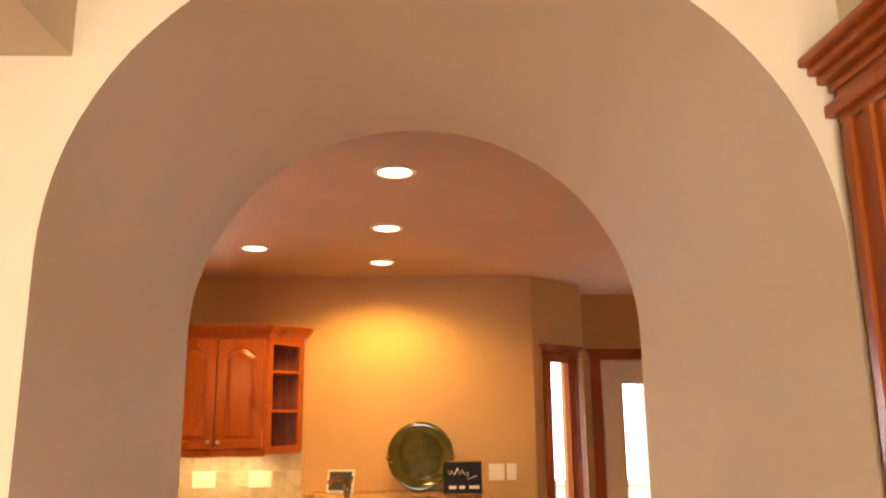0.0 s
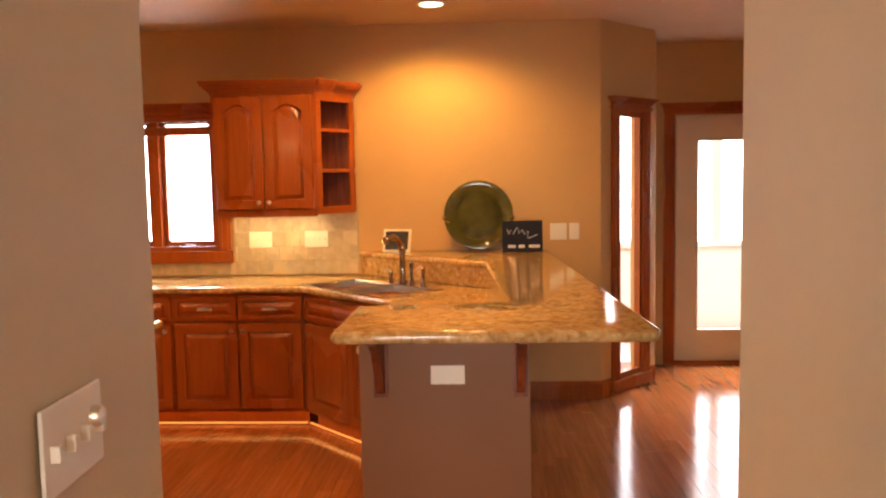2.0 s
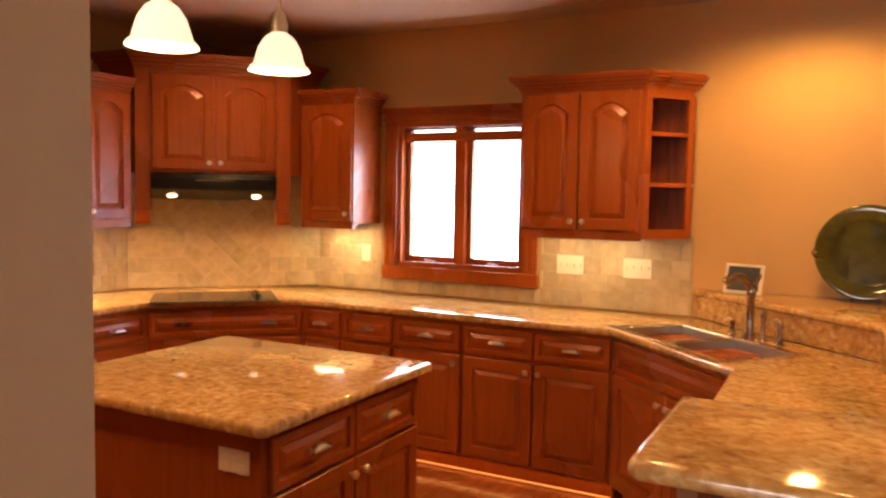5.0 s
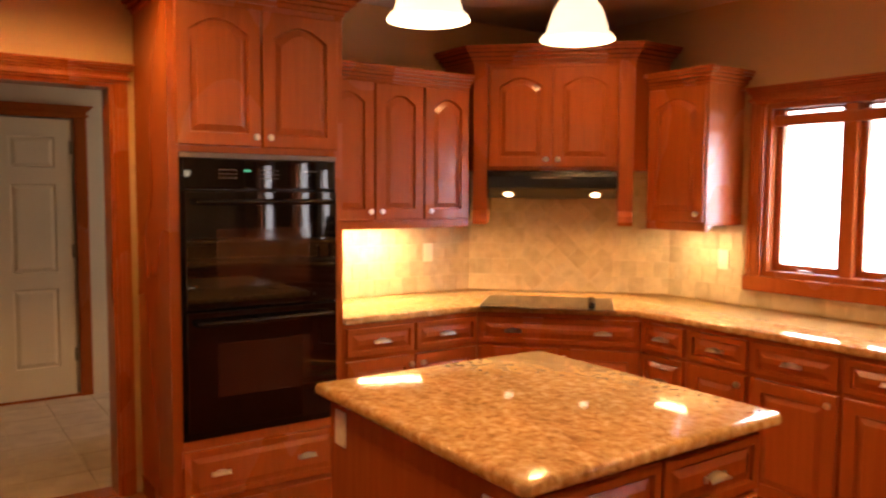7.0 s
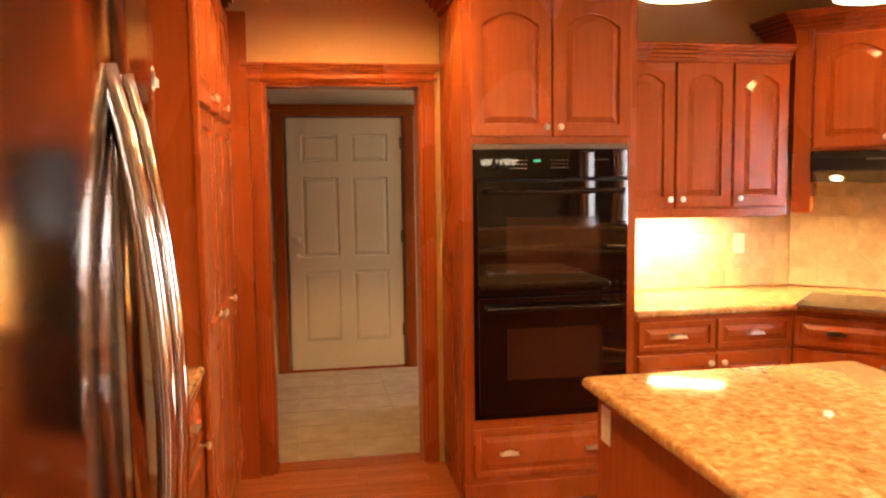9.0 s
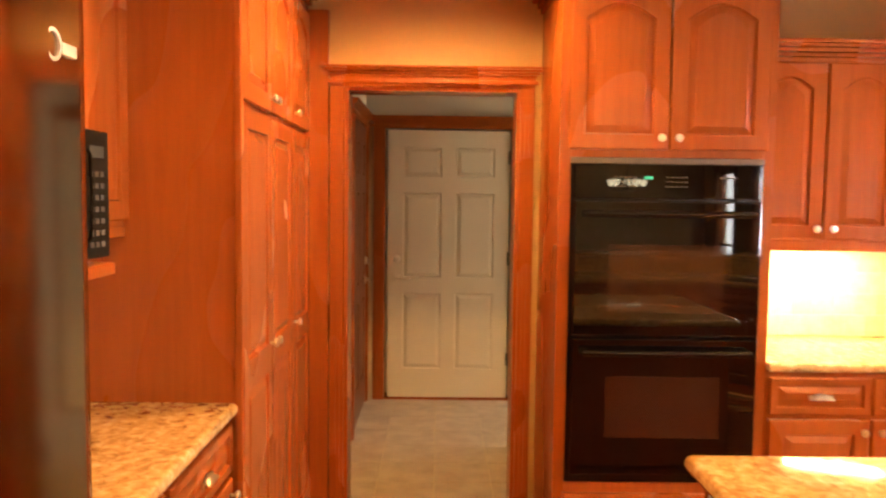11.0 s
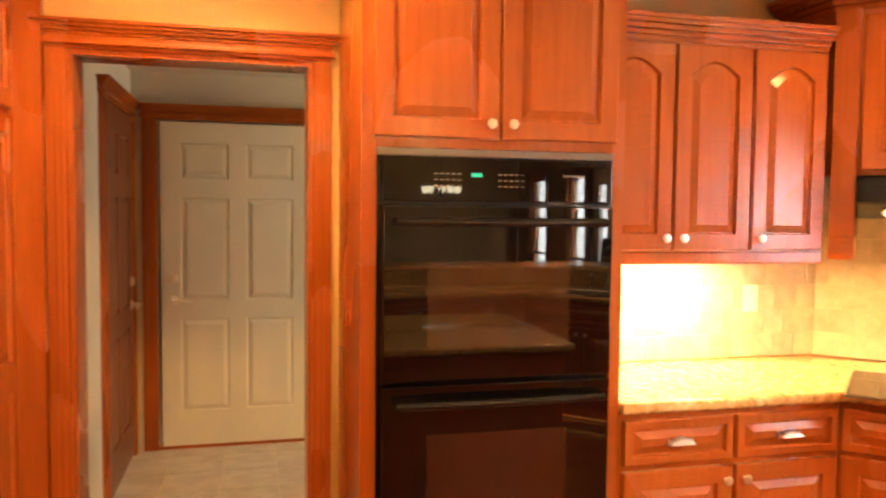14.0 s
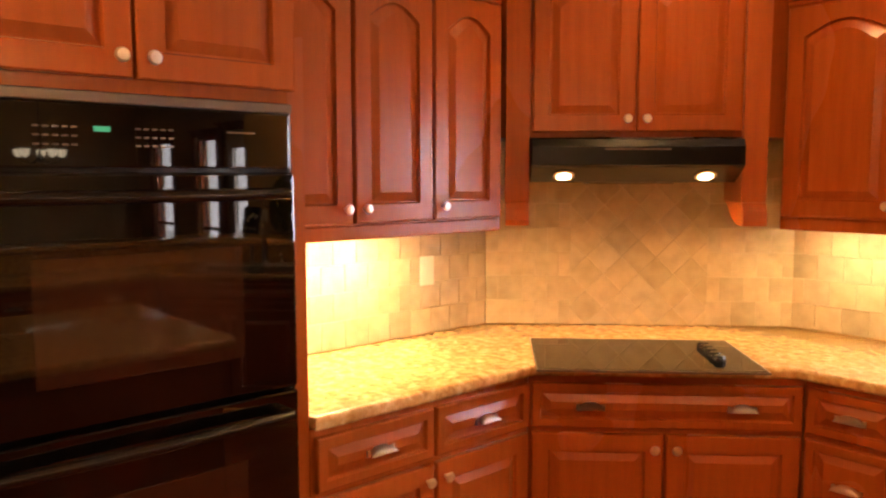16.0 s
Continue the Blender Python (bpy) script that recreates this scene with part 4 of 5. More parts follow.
# raised bar
bar = thing("breakfast_bar", "raised granite breakfast bar on a tan panelled wall", "breakfast bar")
outer = [(-0.36, 2.91), (-0.34, 2.89), (0.63, 2.89), (0.665, 2.905), (0.675, 2.94), (0.56, YN), (-0.75, YN), (0.135, 5.03), (0.225, 3.50), (-0.36, 3.44)]
part("bar_top", prism(outer, 1.032, 1.072, 0.016), GRANITE, bar, "polished granite bar top with rounded edge", smooth=True)
part("bar_wall", prism([(-0.335, 3.30), (0.29, 3.30), (0.29, YN), (0.0, YN), (0.19, 5.06), (0.255, 3.472), (-0.335, 3.472)], 0, 1.032), plaster("brown_panel_paint", (0.225, 0.094, 0.036, 1), 0.45), bar, "smooth brown end panel")
bs = part("bar_splash", prism([(-0.73, YN), (0.146, 5.055), (0.238, 3.50), (0.262, 3.50), (0.176, 5.07), (-0.68, YN)], 0.912, 1.031), GRANITE, bar, "granite splash behind the sink")
for x in (-0.255, 0.255):
    b = bmesh.new()
    prof = [(3.30, 1.03), (3.05, 1.03), (3.045, 1.0), (3.09, 0.985), (3.15, 0.95), (3.19, 0.90), (3.21, 0.86), (3.235, 0.82), (3.25, 0.79), (3.265, 0.775), (3.30, 0.77)]
    vs = [[b.verts.new((xx, y, z)) for y, z in prof] for xx in (x - 0.015, x + 0.015)]
    b.faces.new(vs[0])
    b.faces.new(vs[1][::-1])
    for i in range(len(prof)):
        j = (i + 1) % len(prof)
        b.faces.new((vs[0][i], vs[0][j], vs[1][j], vs[1][i]))
    box(b, x - 0.026, 3.285, 0.755, x + 0.026, 3.2985, 1.03)
    bmesh.ops.recalc_face_normals(b, faces=b.faces)
    part("corbel", b, CHERRY_DARK, bar, "scrolled cherry wood bracket")


def wall_plate(name, m, w, h, label, kind):
    """A plate on local -y with its switches or sockets."""
    o = thing(name, label, "outlet" if "outlet" in name else "switch", m)
    part("plate", bx(-w / 2, -0.006, -h / 2, w / 2, 0, h / 2, bevel=0.003), WHITE, o)
    n = max(1, round(w / 0.047))
    for i in range(n):
        x = -w / 2 + w * (i + 0.5) / n
        if kind == "toggle":
            part("toggle", bx(x - 0.005, -0.018, -0.012, x + 0.005, -0.005, 0.010, bevel=0.002), WHITE, o)
        elif kind == "rocker":
            part("rocker", bx(x - 0.015, -0.009, -0.03, x + 0.015, -0.005, 0.03, bevel=0.002), WHITE, o)
        else:
            for dz in (-0.02, 0.02):
                part("socket", lathe([(0.016, 0.005), (0.016, 0.008), (0.0, 0.0085)], 12, "Y", off=(x, 0, dz)), WHITE, o)
    return o


wall_plate("wall_outlet", pose(-0.01, 3.30, 0.835), 0.125, 0.07, "white outlet plate on the brown bar panel", "plain")
wall_plate("light_switch", pose(0.655, YN, 1.19), 0.115, 0.115, "cream double light switch plate on the tan wall", "rocker")
wall_plate("light_switch", pose(0.765, YN, 1.19), 0.07, 0.115, "cream single light switch plate on the tan wall", "rocker")
wall_plate("wall_outlet", pose(-1.45, YN - 0.012, 1.165), 0.165, 0.115, "cream triple plate on the tiled splash", "toggle")
wall_plate("wall_outlet", pose(-1.05, YN - 0.012, 1.165), 0.165, 0.115, "cream triple plate on the tiled splash", "toggle")
wall_plate("wall_outlet", pose(-2.90, YN - 0.012, 1.165), 0.07, 0.115, "cream outlet plate beside the window", "plain")
wall_plate("wall_outlet", pose(XW + 0.012, 4.70, 1.165, 0, 0, 90), 0.07, 0.115, "cream outlet plate on the tiled splash", "plain")
sp = wall_plate("dimmer_switch", pose(-0.4195, 1.50, 1.205, 0, 0, 93.7), 0.165, 0.115, "cream triple plate with toggles and dimmer knob", "toggle")
part("dimmer_knob", lathe([(0.015, 0.004), (0.015, 0.014), (0.012, 0.019), (0.0, 0.02)], 18, "Y", off=(0.055, 0, 0.012)), NICKEL, sp, "round metal dimmer knob", smooth=True)

# sink and tap
sink = thing("sink", "double-bowl stainless steel corner sink", "sink", pose(-0.585, 5.165, 0.912, 0, 0, -45))
for x0, x1 in ((-0.40, -0.01), (0.01, 0.40)):
    b = bmesh.new()
    rings = []
    for e, z in ((0.0, 0.003), (0.006, -0.004), (0.015, -0.15), (0.04, -0.17)):
        rings.append([b.verts.new((x, y, z)) for x, y in ((x0 + e, -0.19 + e), (x1 - e, -0.19 + e), (x1 - e, 0.2 - e), (x0 + e, 0.2 - e))])
    for p, q in zip(rings, rings[1:]):
        for i in range(4):
            b.faces.new((p[i], p[(i + 1) % 4], q[(i + 1) % 4], q[i]))
    b.faces.new(rings[-1])
    part("bowl", b, SINK_STEEL, sink)
    part("drain", lathe([(0.035, -0.169), (0.035, -0.166), (0.0, -0.167)], 16, off=((x0 + x1) / 2, 0, 0)), BRONZE, sink)
b = bx(-0.43, -0.22, 0.0005, 0.43, -0.19, 0.006, bevel=0.002)
box(b, -0.43, 0.205, 0.0005, 0.43, 0.25, 0.006, bevel=0.002)
box(b, -0.43, -0.205, 0.0005, -0.405, 0.205, 0.006, bevel=0.002)
box(b, 0.405, -0.205, 0.0005, 0.43, 0.205, 0.006, bevel=0.002)
box(b, -0.008, -0.205, 0.0005, 0.008, 0.205, 0.006, bevel=0.002)
part("rim", b, CHROME, sink)
tap = thing("kitchen_tap", "brushed nickel pull-out tap with side sprayer", "tap", pose(-0.385, 5.365, 0.912, 0, 0, -45))
part("tap_body", lathe([(0.030, 0), (0.030, 0.012), (0.021, 0.03), (0.019, 0.19), (0.023, 0.20), (0.023, 0.235), (0.017, 0.25)], 16), STEEL, tap, smooth=True)
part("spout", tube([(0, 0, 0.225), (-0.004, -0.02, 0.27), (-0.012, -0.055, 0.295), (-0.022, -0.10, 0.285), (-0.028, -0.125, 0.262)], [0.017, 0.018, 0.02, 0.022, 0.022]), STEEL, tap, smooth=True)
part("lever", tube([(0.0, 0.01, 0.245), (0.02, 0.02, 0.275), (0.035, 0.025, 0.305)], [0.009, 0.008, 0.006]), STEEL, tap, smooth=True)
for x, h, nm in ((0.09, 0.14, "side_sprayer"), (-0.12, 0.07, "soap_dispenser"), (0.20, 0.11, "filter_tap")):
    o = thing(nm, "small brushed nickel fitting beside the tap", "tap fitting", pose(-0.385 + x * 0.7071, 5.365 - x * 0.7071, 0.912, 0, 0, -45))
    part("stem", lathe([(0.02, 0), (0.02, 0.01), (0.012, 0.02), (0.011, h * 0.6), (0.015, h * 0.75), (0.012, h)], 14), STEEL, o, smooth=True)
    if nm != "side_sprayer":
        part("nozzle", tube([(0, 0, h - 0.01), (0, -0.02, h + 0.012), (0, -0.05, h)], 0.006), NICKEL, o, smooth=True)

# cooktop
ckm = Vector((-3.40, 5.01))
ck = thing("cooktop", "black glass electric cooktop with knobs along one side", "cooktop", pose(ckm.x, ckm.y, 0.912, 0, 0, 45))
part("glass_top", bx(-0.37, -0.22, 0.0005, 0.355, 0.25, 0.009, bevel=0.003), BLACKGLASS, ck)
b = bmesh.new()
for q in ((-0.374, -0.225, 0.359, -0.22), (-0.374, 0.25, 0.359, 0.255), (-0.374, -0.22, -0.37, 0.25), (0.355, -0.22, 0.359, 0.25)):
    box(b, q[0], q[1], 0.0005, q[2], q[3], 0.008)
part("steel_rim", b, GREYTRIM, ck)
for k in range(5):
    part("knob", lathe([(0.022, 0.0), (0.022, 0.012), (0.016, 0.02), (0.0, 0.021)], 14, off=(0.24, -0.08 + 0.05 * k, 0.009)), BLACK, ck, smooth=True)

# things on the bar
plate = thing("decorative_plate", "large dark green glazed plate with an olive rim", "plate", pose(0.10, 5.80, 1.078, -9))
off = (0, 0, 0.24)
part("dish", lathe([(0.0, 0.002), (0.06, 0.001), (0.135, 0.0), (0.150, 0.008), (0.168, 0.022), (0.168, 0.010), (0.15, -0.004), (0.12, -0.012), (0.0, -0.012)], 48, "Y", off=off), PLATE, plate, smooth=True)
part("rim", lathe([(0.166, 0.021), (0.176, 0.027), (0.205, 0.034), (0.222, 0.040), (0.234, 0.038), (0.238, 0.031), (0.225, 0.024), (0.166, 0.009), (0.166, 0.021)], 48, "Y", off=off), RIM_GLAZE, plate, "paler olive glazed rim", smooth=True)
part("centre_ring", lathe([(0.078, 0.001), (0.086, 0.005), (0.094, 0.001), (0.078, 0.001)], 40, "Y", off=off), RIM_GLAZE, plate, smooth=True)
stand = thing("plate_stand", "small dark wire stand behind the plate", "stand", pose(0.10, 5.82, 1.073))
for sx in (-1, 1):
    part("scroll_arm", tube([(sx * 0.06, 0.02, 0.18), (sx * 0.18, 0.0, 0.19), (sx * 0.235, -0.055, 0.215), (sx * 0.245, -0.075, 0.235), (sx * 0.235, -0.07, 0.25), (sx * 0.228, -0.06, 0.24)], 0.005, 7), CHROME, stand, "bright curled wire end", smooth=True)
for x in (-0.06, 0.06):
    part("wire_leg", tube([(x, -0.10, 0.005), (x, -0.10, 0.03), (x, -0.07, 0.006), (x, 0.02, 0.006), (x, 0.02, 0.20)], 0.004, 6), BRONZE, stand)
sg = thing("sign_card", "dark navy sign card with pale lettering", "sign", pose(0.39, 5.66, 1.0725, -8, 0, 0))
part("card", bx(-0.135, -0.006, 0, 0.135, 0.006, 0.21, bevel=0.002), SIGN, sg)
part("foot", bx(-0.04, 0.004, 0, 0.04, 0.07, 0.004), SIGN, sg)
b = tube([(-0.10, -0.0075, 0.15), (-0.09, -0.0075, 0.12), (-0.075, -0.0075, 0.15), (-0.06, -0.0075, 0.12), (-0.035, -0.0075, 0.165), (-0.02, -0.0075, 0.125), (0.0, -0.0075, 0.15), (0.015, -0.0075, 0.12), (0.04, -0.0075, 0.14), (0.035, -0.0075, 0.09), (0.10, -0.0075, 0.115)], 0.0035, 5)
part("script_mark", b, PRINT, sg, "pale looping script mark")
b = bmesh.new()
for k, w in enumerate((0.05, 0.04, 0.07)):
    x = -0.095 + 0.07 * k
    box(b, x, -0.0078, 0.028, x + w, -0.006, 0.048)
part("text_bar", b, PRINT, sg, "row of pale unreadable letters")
tb = thing("photo_frame", "small white framed tablet leaning on the bar", "tablet", pose(-0.47, 5.80, 1.0725, -14, 0, -14))
part("frame", bx(-0.10, -0.008, 0, 0.10, 0.006, 0.16, bevel=0.004), WHITE, tb)
part("screen", bx(-0.083, -0.0105, 0.016, 0.083, -0.0085, 0.144), SLATE, tb, "dark grey screen")
part("prop", bx(-0.02, 0.004, 0, 0.02, 0.06, 0.006), WHITE, tb)

# ---- island ----
isl = thing("kitchen_island", "square cherry island with drawers and paired doors", "kitchen island", pose(-1.455, 3.155, 0, 0, 0, 90))
b = bx(0, 0.0, 0.10, 0.91, 0.98, 0.872)
box(b, 0.05, 0.07, 0, 0.86, 0.93, 0.10)
part("body", b, CHERRY, isl)
for i in range(2):
    drawer_on(isl, 0.03 + i * 0.43, 0.69, 0.42, 0.165)
    door_on(isl, 0.03 + i * 0.43, 0.125, 0.42, 0.55, "LR"[1 - i], low=False)
solid("island_worktop", prism([(-2.475, 3.125), (-2.46, 3.11), (-1.425, 3.11), (-1.405, 3.13), (-1.405, 4.09), (-1.425, 4.11), (-2.46, 4.11), (-2.475, 4.095)], CT0, CT1, 0.015), GRANITE, "polished golden granite island top with rounded edges", "worktop", smooth=True)
wall_plate("wall_outlet", pose(-2.36, 3.155, 0.78), 0.07, 0.115, "cream outlet plate on the island end panel", "plain")
wall_plate("wall_outlet", pose(-1.55, 3.155, 0.78), 0.115, 0.07, "cream outlet plate on the island end panel", "plain")

# pendants
for px, py in ((-1.75, 3.08), (-1.71, 3.54)):
    p = thing("pendant_lamp", "frosted glass bell pendant lamp, lit", "pendant lamp", pose(px, py, 1.96), "pendants over the island")
    prof = [(0.118, 0.0), (0.112, 0.012), (0.098, 0.022), (0.090, 0.05), (0.078, 0.085), (0.055, 0.118), (0.03, 0.135), (0.026, 0.132), (0.05, 0.112), (0.072, 0.082), (0.084, 0.05), (0.092, 0.02), (0.106, 0.008), (0.112, 0.0), (0.118, 0.0)]
    prof = [(r * 0.86, h * 0.93) for r, h in prof]
    part("shade", lathe(prof, 32), SHADE_GLASS, p, "white frosted glass bell shade", smooth=True)
    part("socket", lathe([(0.026, 0.12), (0.03, 0.15), (0.02, 0.19), (0.008, 0.20)], 16), NICKEL, p, smooth=True)
    part("rod", tube([(0, 0, 0.19), (0, 0, CEIL - 1.96 - 0.02)], 0.006, 8), NICKEL, p)
    part("canopy", lathe([(0.06, CEIL - 1.96 - 0.001), (0.055, CEIL - 1.96 - 0.02), (0.01, CEIL - 1.96 - 0.03)], 20), NICKEL, p, smooth=True)
    part("bulb", lathe([(0.0, 0.03), (0.025, 0.04), (0.03, 0.06), (0.02, 0.09), (0.012, 0.11)], 14), BULB, p, smooth=True)
    lm = new("pendant_light", bpy.data.lights.new("pendant_light", "POINT"))
    lm.data.energy, lm.data.color, lm.data.shadow_soft_size = 9, WARM, 0.03
    lm.location = (px, py, 1.96)

# chandelier of the dining side
ch = thing("chandelier", "bronze chandelier with small lit glass shades", "chandelier", pose(5.6, 5.45, 1.72))
part("stem", tube([(0, 0, 0.0), (0, 0, CEIL - 1.72 - 0.02)], 0.008, 8), BRONZE, ch)
part("ceiling_cup", lathe([(0.06, CEIL - 1.721), (0.05, CEIL - 1.74), (0.01, CEIL - 1.75)], 18), BRONZE, ch, smooth=True)
part("hub", lathe([(0.0, -0.03), (0.03, -0.02), (0.045, 0.02), (0.02, 0.07), (0.012, 0.12)], 16), BRONZE, ch, smooth=True)
for k in range(5):
    a = 2 * math.pi * k / 5 + 0.3
    ca, sa = math.cos(a), math.sin(a)
    arm = part("arm", tube([(0.03 * ca, 0.03 * sa, 0.02), (0.12 * ca, 0.12 * sa, -0.05), (0.22 * ca, 0.22 * sa, -0.02), (0.26 * ca, 0.26 * sa, 0.04)], 0.007, 8), BRONZE, ch, smooth=True)
    part("glass_shade", lathe([(0.02, 0.04), (0.045, 0.06), (0.055, 0.10), (0.065, 0.14), (0.06, 0.14), (0.05, 0.10), (0.0, 0.055)], 16, off=(0.26 * ca, 0.26 * sa, 0)), BULB, arm, "lit frosted glass shade", smooth=True)

# recessed lamps; numbers 5 and 6 are unseen extras for brightness
for k, (x, y) in enumerate(LAMPS):
    o = thing("recessed_lamp", "lit round recessed ceiling lamp with white ring, last two added unseen", "ceiling lamp", pose(x, y, CEIL), "recessed lamps")
    part("ring", lathe([(0.095, 0.0), (0.095, -0.006), (0.075, -0.010), (0.070, -0.002), (0.070, 0.0)], 28), WHITE, o, smooth=True)
    part("lens", lathe([(0.070, -0.001), (0.068, -0.005), (0.0, -0.006)], 24), BULB, o, "glowing lamp face")
    sp_ = new("recessed_light", bpy.data.lights.new("recessed_light", "SPOT"))
    sp_.data.energy, sp_.data.color, sp_.data.shadow_soft_size = (85 if k == 2 else 40 if k in (3, 4) else 88 if k == 6 else 30 if k < 2 else 55), (WARM if k != 2 else (1.0, 0.56, 0.14)), 0.05
    sp_.data.spot_size, sp_.data.spot_blend = radians(160), 0.6
    sp_.location = (x, y, CEIL - 0.065)

# under-cabinet lamps
for nm, m, L, pw in (("under_cabinet_west", pose(-4.03, 4.15, UZ0 - 0.0185, 0, 0, 90), 0.6, 24), ("under_cabinet_north", pose(-3.0, 5.74, UZ0 - 0.0185), 0.25, 5.0), ("under_cabinet_shelves", pose(-1.3, 5.74, UZ0 - 0.0185), 0.6, 4.0)):
    o = thing("under_cabinet_lamp", "slim lit strip lamp below the wall cabinets", "strip lamp", m, "under-cabinet lamps")
    part("housing", bx(-L / 2, -0.03, 0.0, L / 2, 0.03, 0.018, bevel=0.003), WHITE, o)
    part("diffuser", bx(-L / 2 + 0.01, -0.022, -0.003, L / 2 - 0.01, 0.022, 0.001), BULB, o, "glowing strip")
    area(nm, m @ pose(0, 0, -0.008), L, 0.04, pw, (1, 0.70, 0.30))

# ---- refrigerator wall ----
FX0, FX1, FY = -1.765, -0.725, 1.955
fr_ = thing("refrigerator", "stainless steel french door refrigerator with arched handles", "refrigerator", pose(FX1, FY, 0, 0, 0, 180))
FWD = FX1 - FX0
part("cabinet_box", bx(0.01, 0.06, 0.02, FWD - 0.01, 0.70, 1.87), GREYTRIM, fr_, "dark grey cabinet sides")


def curved_front(x0, x1, z0, z1, bulge):
    """A door slab whose front bows outwards across its width."""
    b = bmesh.new()
    n = 14
    def yy(x):
        s = (x - FWD / 2) / (FWD / 2)
        return -bulge * (1 - s * s)
    cols = []
    for i in range(n + 1):
        x = x0 + (x1 - x0) * i / n
        e = 0.012 if i in (0, n) else 0.0
        cols.append([b.verts.new(c) for c in ((x, 0.055, z0), (x, yy(x) + e, z0), (x, yy(x) + e, z1), (x, 0.055, z1))])
    for p, q in zip(cols, cols[1:]):
        for k in range(4):
            b.faces.new((p[k], q[k], q[(k + 1) % 4], p[(k + 1) % 4]))
    b.faces.new(cols[0][::-1])
    b.faces.new(cols[-1])
    bmesh.ops.recalc_face_normals(b, faces=b.faces)
    return b


H2 = FWD / 2
for x0, x1, hx in ((0.003, H2 - 0.003, H2 - 0.05), (H2 + 0.003, FWD - 0.003, H2 + 0.05)):
    d = part("door", curved_front(x0, x1, 0.72, 1.865, 0.045), STEEL, fr_, smooth=True)
    pts = []
    for i in range(13):
        u = i / 12
        pts.append((hx, -0.040 - 0.055 * math.sin(math.pi * u) ** 0.8 if 0 < i < 12 else -0.040, 0.78 + 0.93 * u))
    part("handle", tube(pts, 0.015, 10), CHROME, d, "long arched polished handle", smooth=True)
d = part("freezer_drawer", curved_front(0.003, FWD - 0.003, 0.06, 0.71, 0.045), STEEL, fr_, smooth=True)
part("handle", tube([(0.08, -0.02, 0.62), (0.10, -0.085, 0.63), (FWD / 2, -0.115, 0.63), (FWD - 0.10, -0.085, 0.63), (FWD - 0.08, -0.02, 0.62)], 0.013, 10), CHROME, d, "arched polished drawer handle", smooth=True)
b = lathe([(0.017, 0.0), (0.022, 0.0), (0.022, 0.004), (0.017, 0.004), (0.017, 0.0)], 18, "Y", off=(FWD - 0.165, -0.0215, 1.745))
box(b, FWD - 0.136, -0.0225, 1.737, FWD - 0.095, -0.012, 1.753)
part("maker_mark", b, PRINT, fr_, "small pale raised maker's mark")
part("kick_grille", bx(0.02, 0.03, 0.0, FWD - 0.02, 0.08, 0.055), BLACK, fr_)
ep = solid("end_panel", bx(-0.72, 1.2, 0, -0.688, 1.815, 2.40, bevel=0.003), CHERRY, "cherry side panel beside the refrigerator", "panel")
oc = thing("wall_cabinet", "cherry cabinet above the refrigerator", "cabinet", pose(-0.725, 1.80, 0, 0, 0, 180), "wall cabinets")
part("body", bx(0, 0, 1.90, 1.04, 0.6, 2.40), CHERRY, oc)
for i in range(2):
    door_on(oc, 0.01 + i * 0.515, 1.92, 0.505, 0.46, "LR"[1 - i], 0.05)
crown(oc, 1.04, 0.6, 2.395, False, False, proj=0.085, h=0.12)

# desk counter beside the refrigerator
DX0, DX1 = -2.915, -1.775
base_cabinet(pose(-1.775, 1.84, 0, 0, 0, 180), 0.565, "one", "cherry base cabinet beside the refrigerator", d=0.62)
base_cabinet(pose(-2.345, 1.84, 0, 0, 0, 180), 0.565, "one", "cherry base cabinet beside the pantry", d=0.62)
solid("side_worktop", prism([(-1.772, 1.2), (-2.915, 1.2), (-2.915, 1.862), (-2.90, 1.875), (-1.772, 1.875)], CT0, CT1, 0.014), GRANITE, "polished golden granite counter beside the refrigerator", "worktop", smooth=True)
mc = thing("wall_cabinet", "cherry wall cabinet with a microwave shelf", "cabinet", pose(-1.775, 1.53, 0, 0, 0, 180), "wall cabinets")
part("body", bx(0, 0, 1.45, 1.14, 0.325, 2.40), CHERRY, mc)
for i in range(3):
    door_on(mc, 0.01 + i * 0.377, 1.47, 0.37, 0.91, "", 0.05)
part("light_rail", bx(0, -0.004, 1.42, 1.14, 0.03, 1.452, bevel=0.004), CHERRY, mc)
crown(mc, 1.14, 0.325, 2.395, False, False, proj=0.085, h=0.12)
sh = thing("microwave_shelf", "cherry shelf bracketed below the microwave", "shelf", pose(-1.775, 1.705, 0, 0, 0, 180))
part("board", bx(0.0, 0.0, 1.355, 0.66, 0.515, 1.385, bevel=0.006), CHERRY, sh)
part("bracket", bx(0.02, 0.18, 1.385, 0.04, 0.186, 1.395), CHERRY, sh)
mw = thing("microwave", "black countertop microwave with keypad", "microwave", pose(-1.855, 1.70, 1.386, 0, 0, 180))
MW = 0.56
part("case", bx(0, 0.02, 0.012, MW, 0.40, 0.31, bevel=0.008), MICRO, mw)
d = part("door", bx(0.0, 0.0, 0.014, MW - 0.13, 0.019, 0.308, bevel=0.004), MICRO, mw, "glossy black door")
part("handle", tube([(MW - 0.155, -0.002, 0.04), (MW - 0.155, -0.026, 0.07), (MW - 0.155, -0.028, 0.16), (MW - 0.155, -0.026, 0.25), (MW - 0.155, -0.002, 0.28)], 0.004, 8), MICRO, d, smooth=True)
kp = part("keypad", bx(MW - 0.128, 0.0, 0.014, MW, 0.019, 0.308, bevel=0.004), MICRO, mw)
part("display", bx(MW - 0.10, -0.002, 0.245, MW - 0.03, 0.001, 0.272), SLATE, kp, "grey display window")
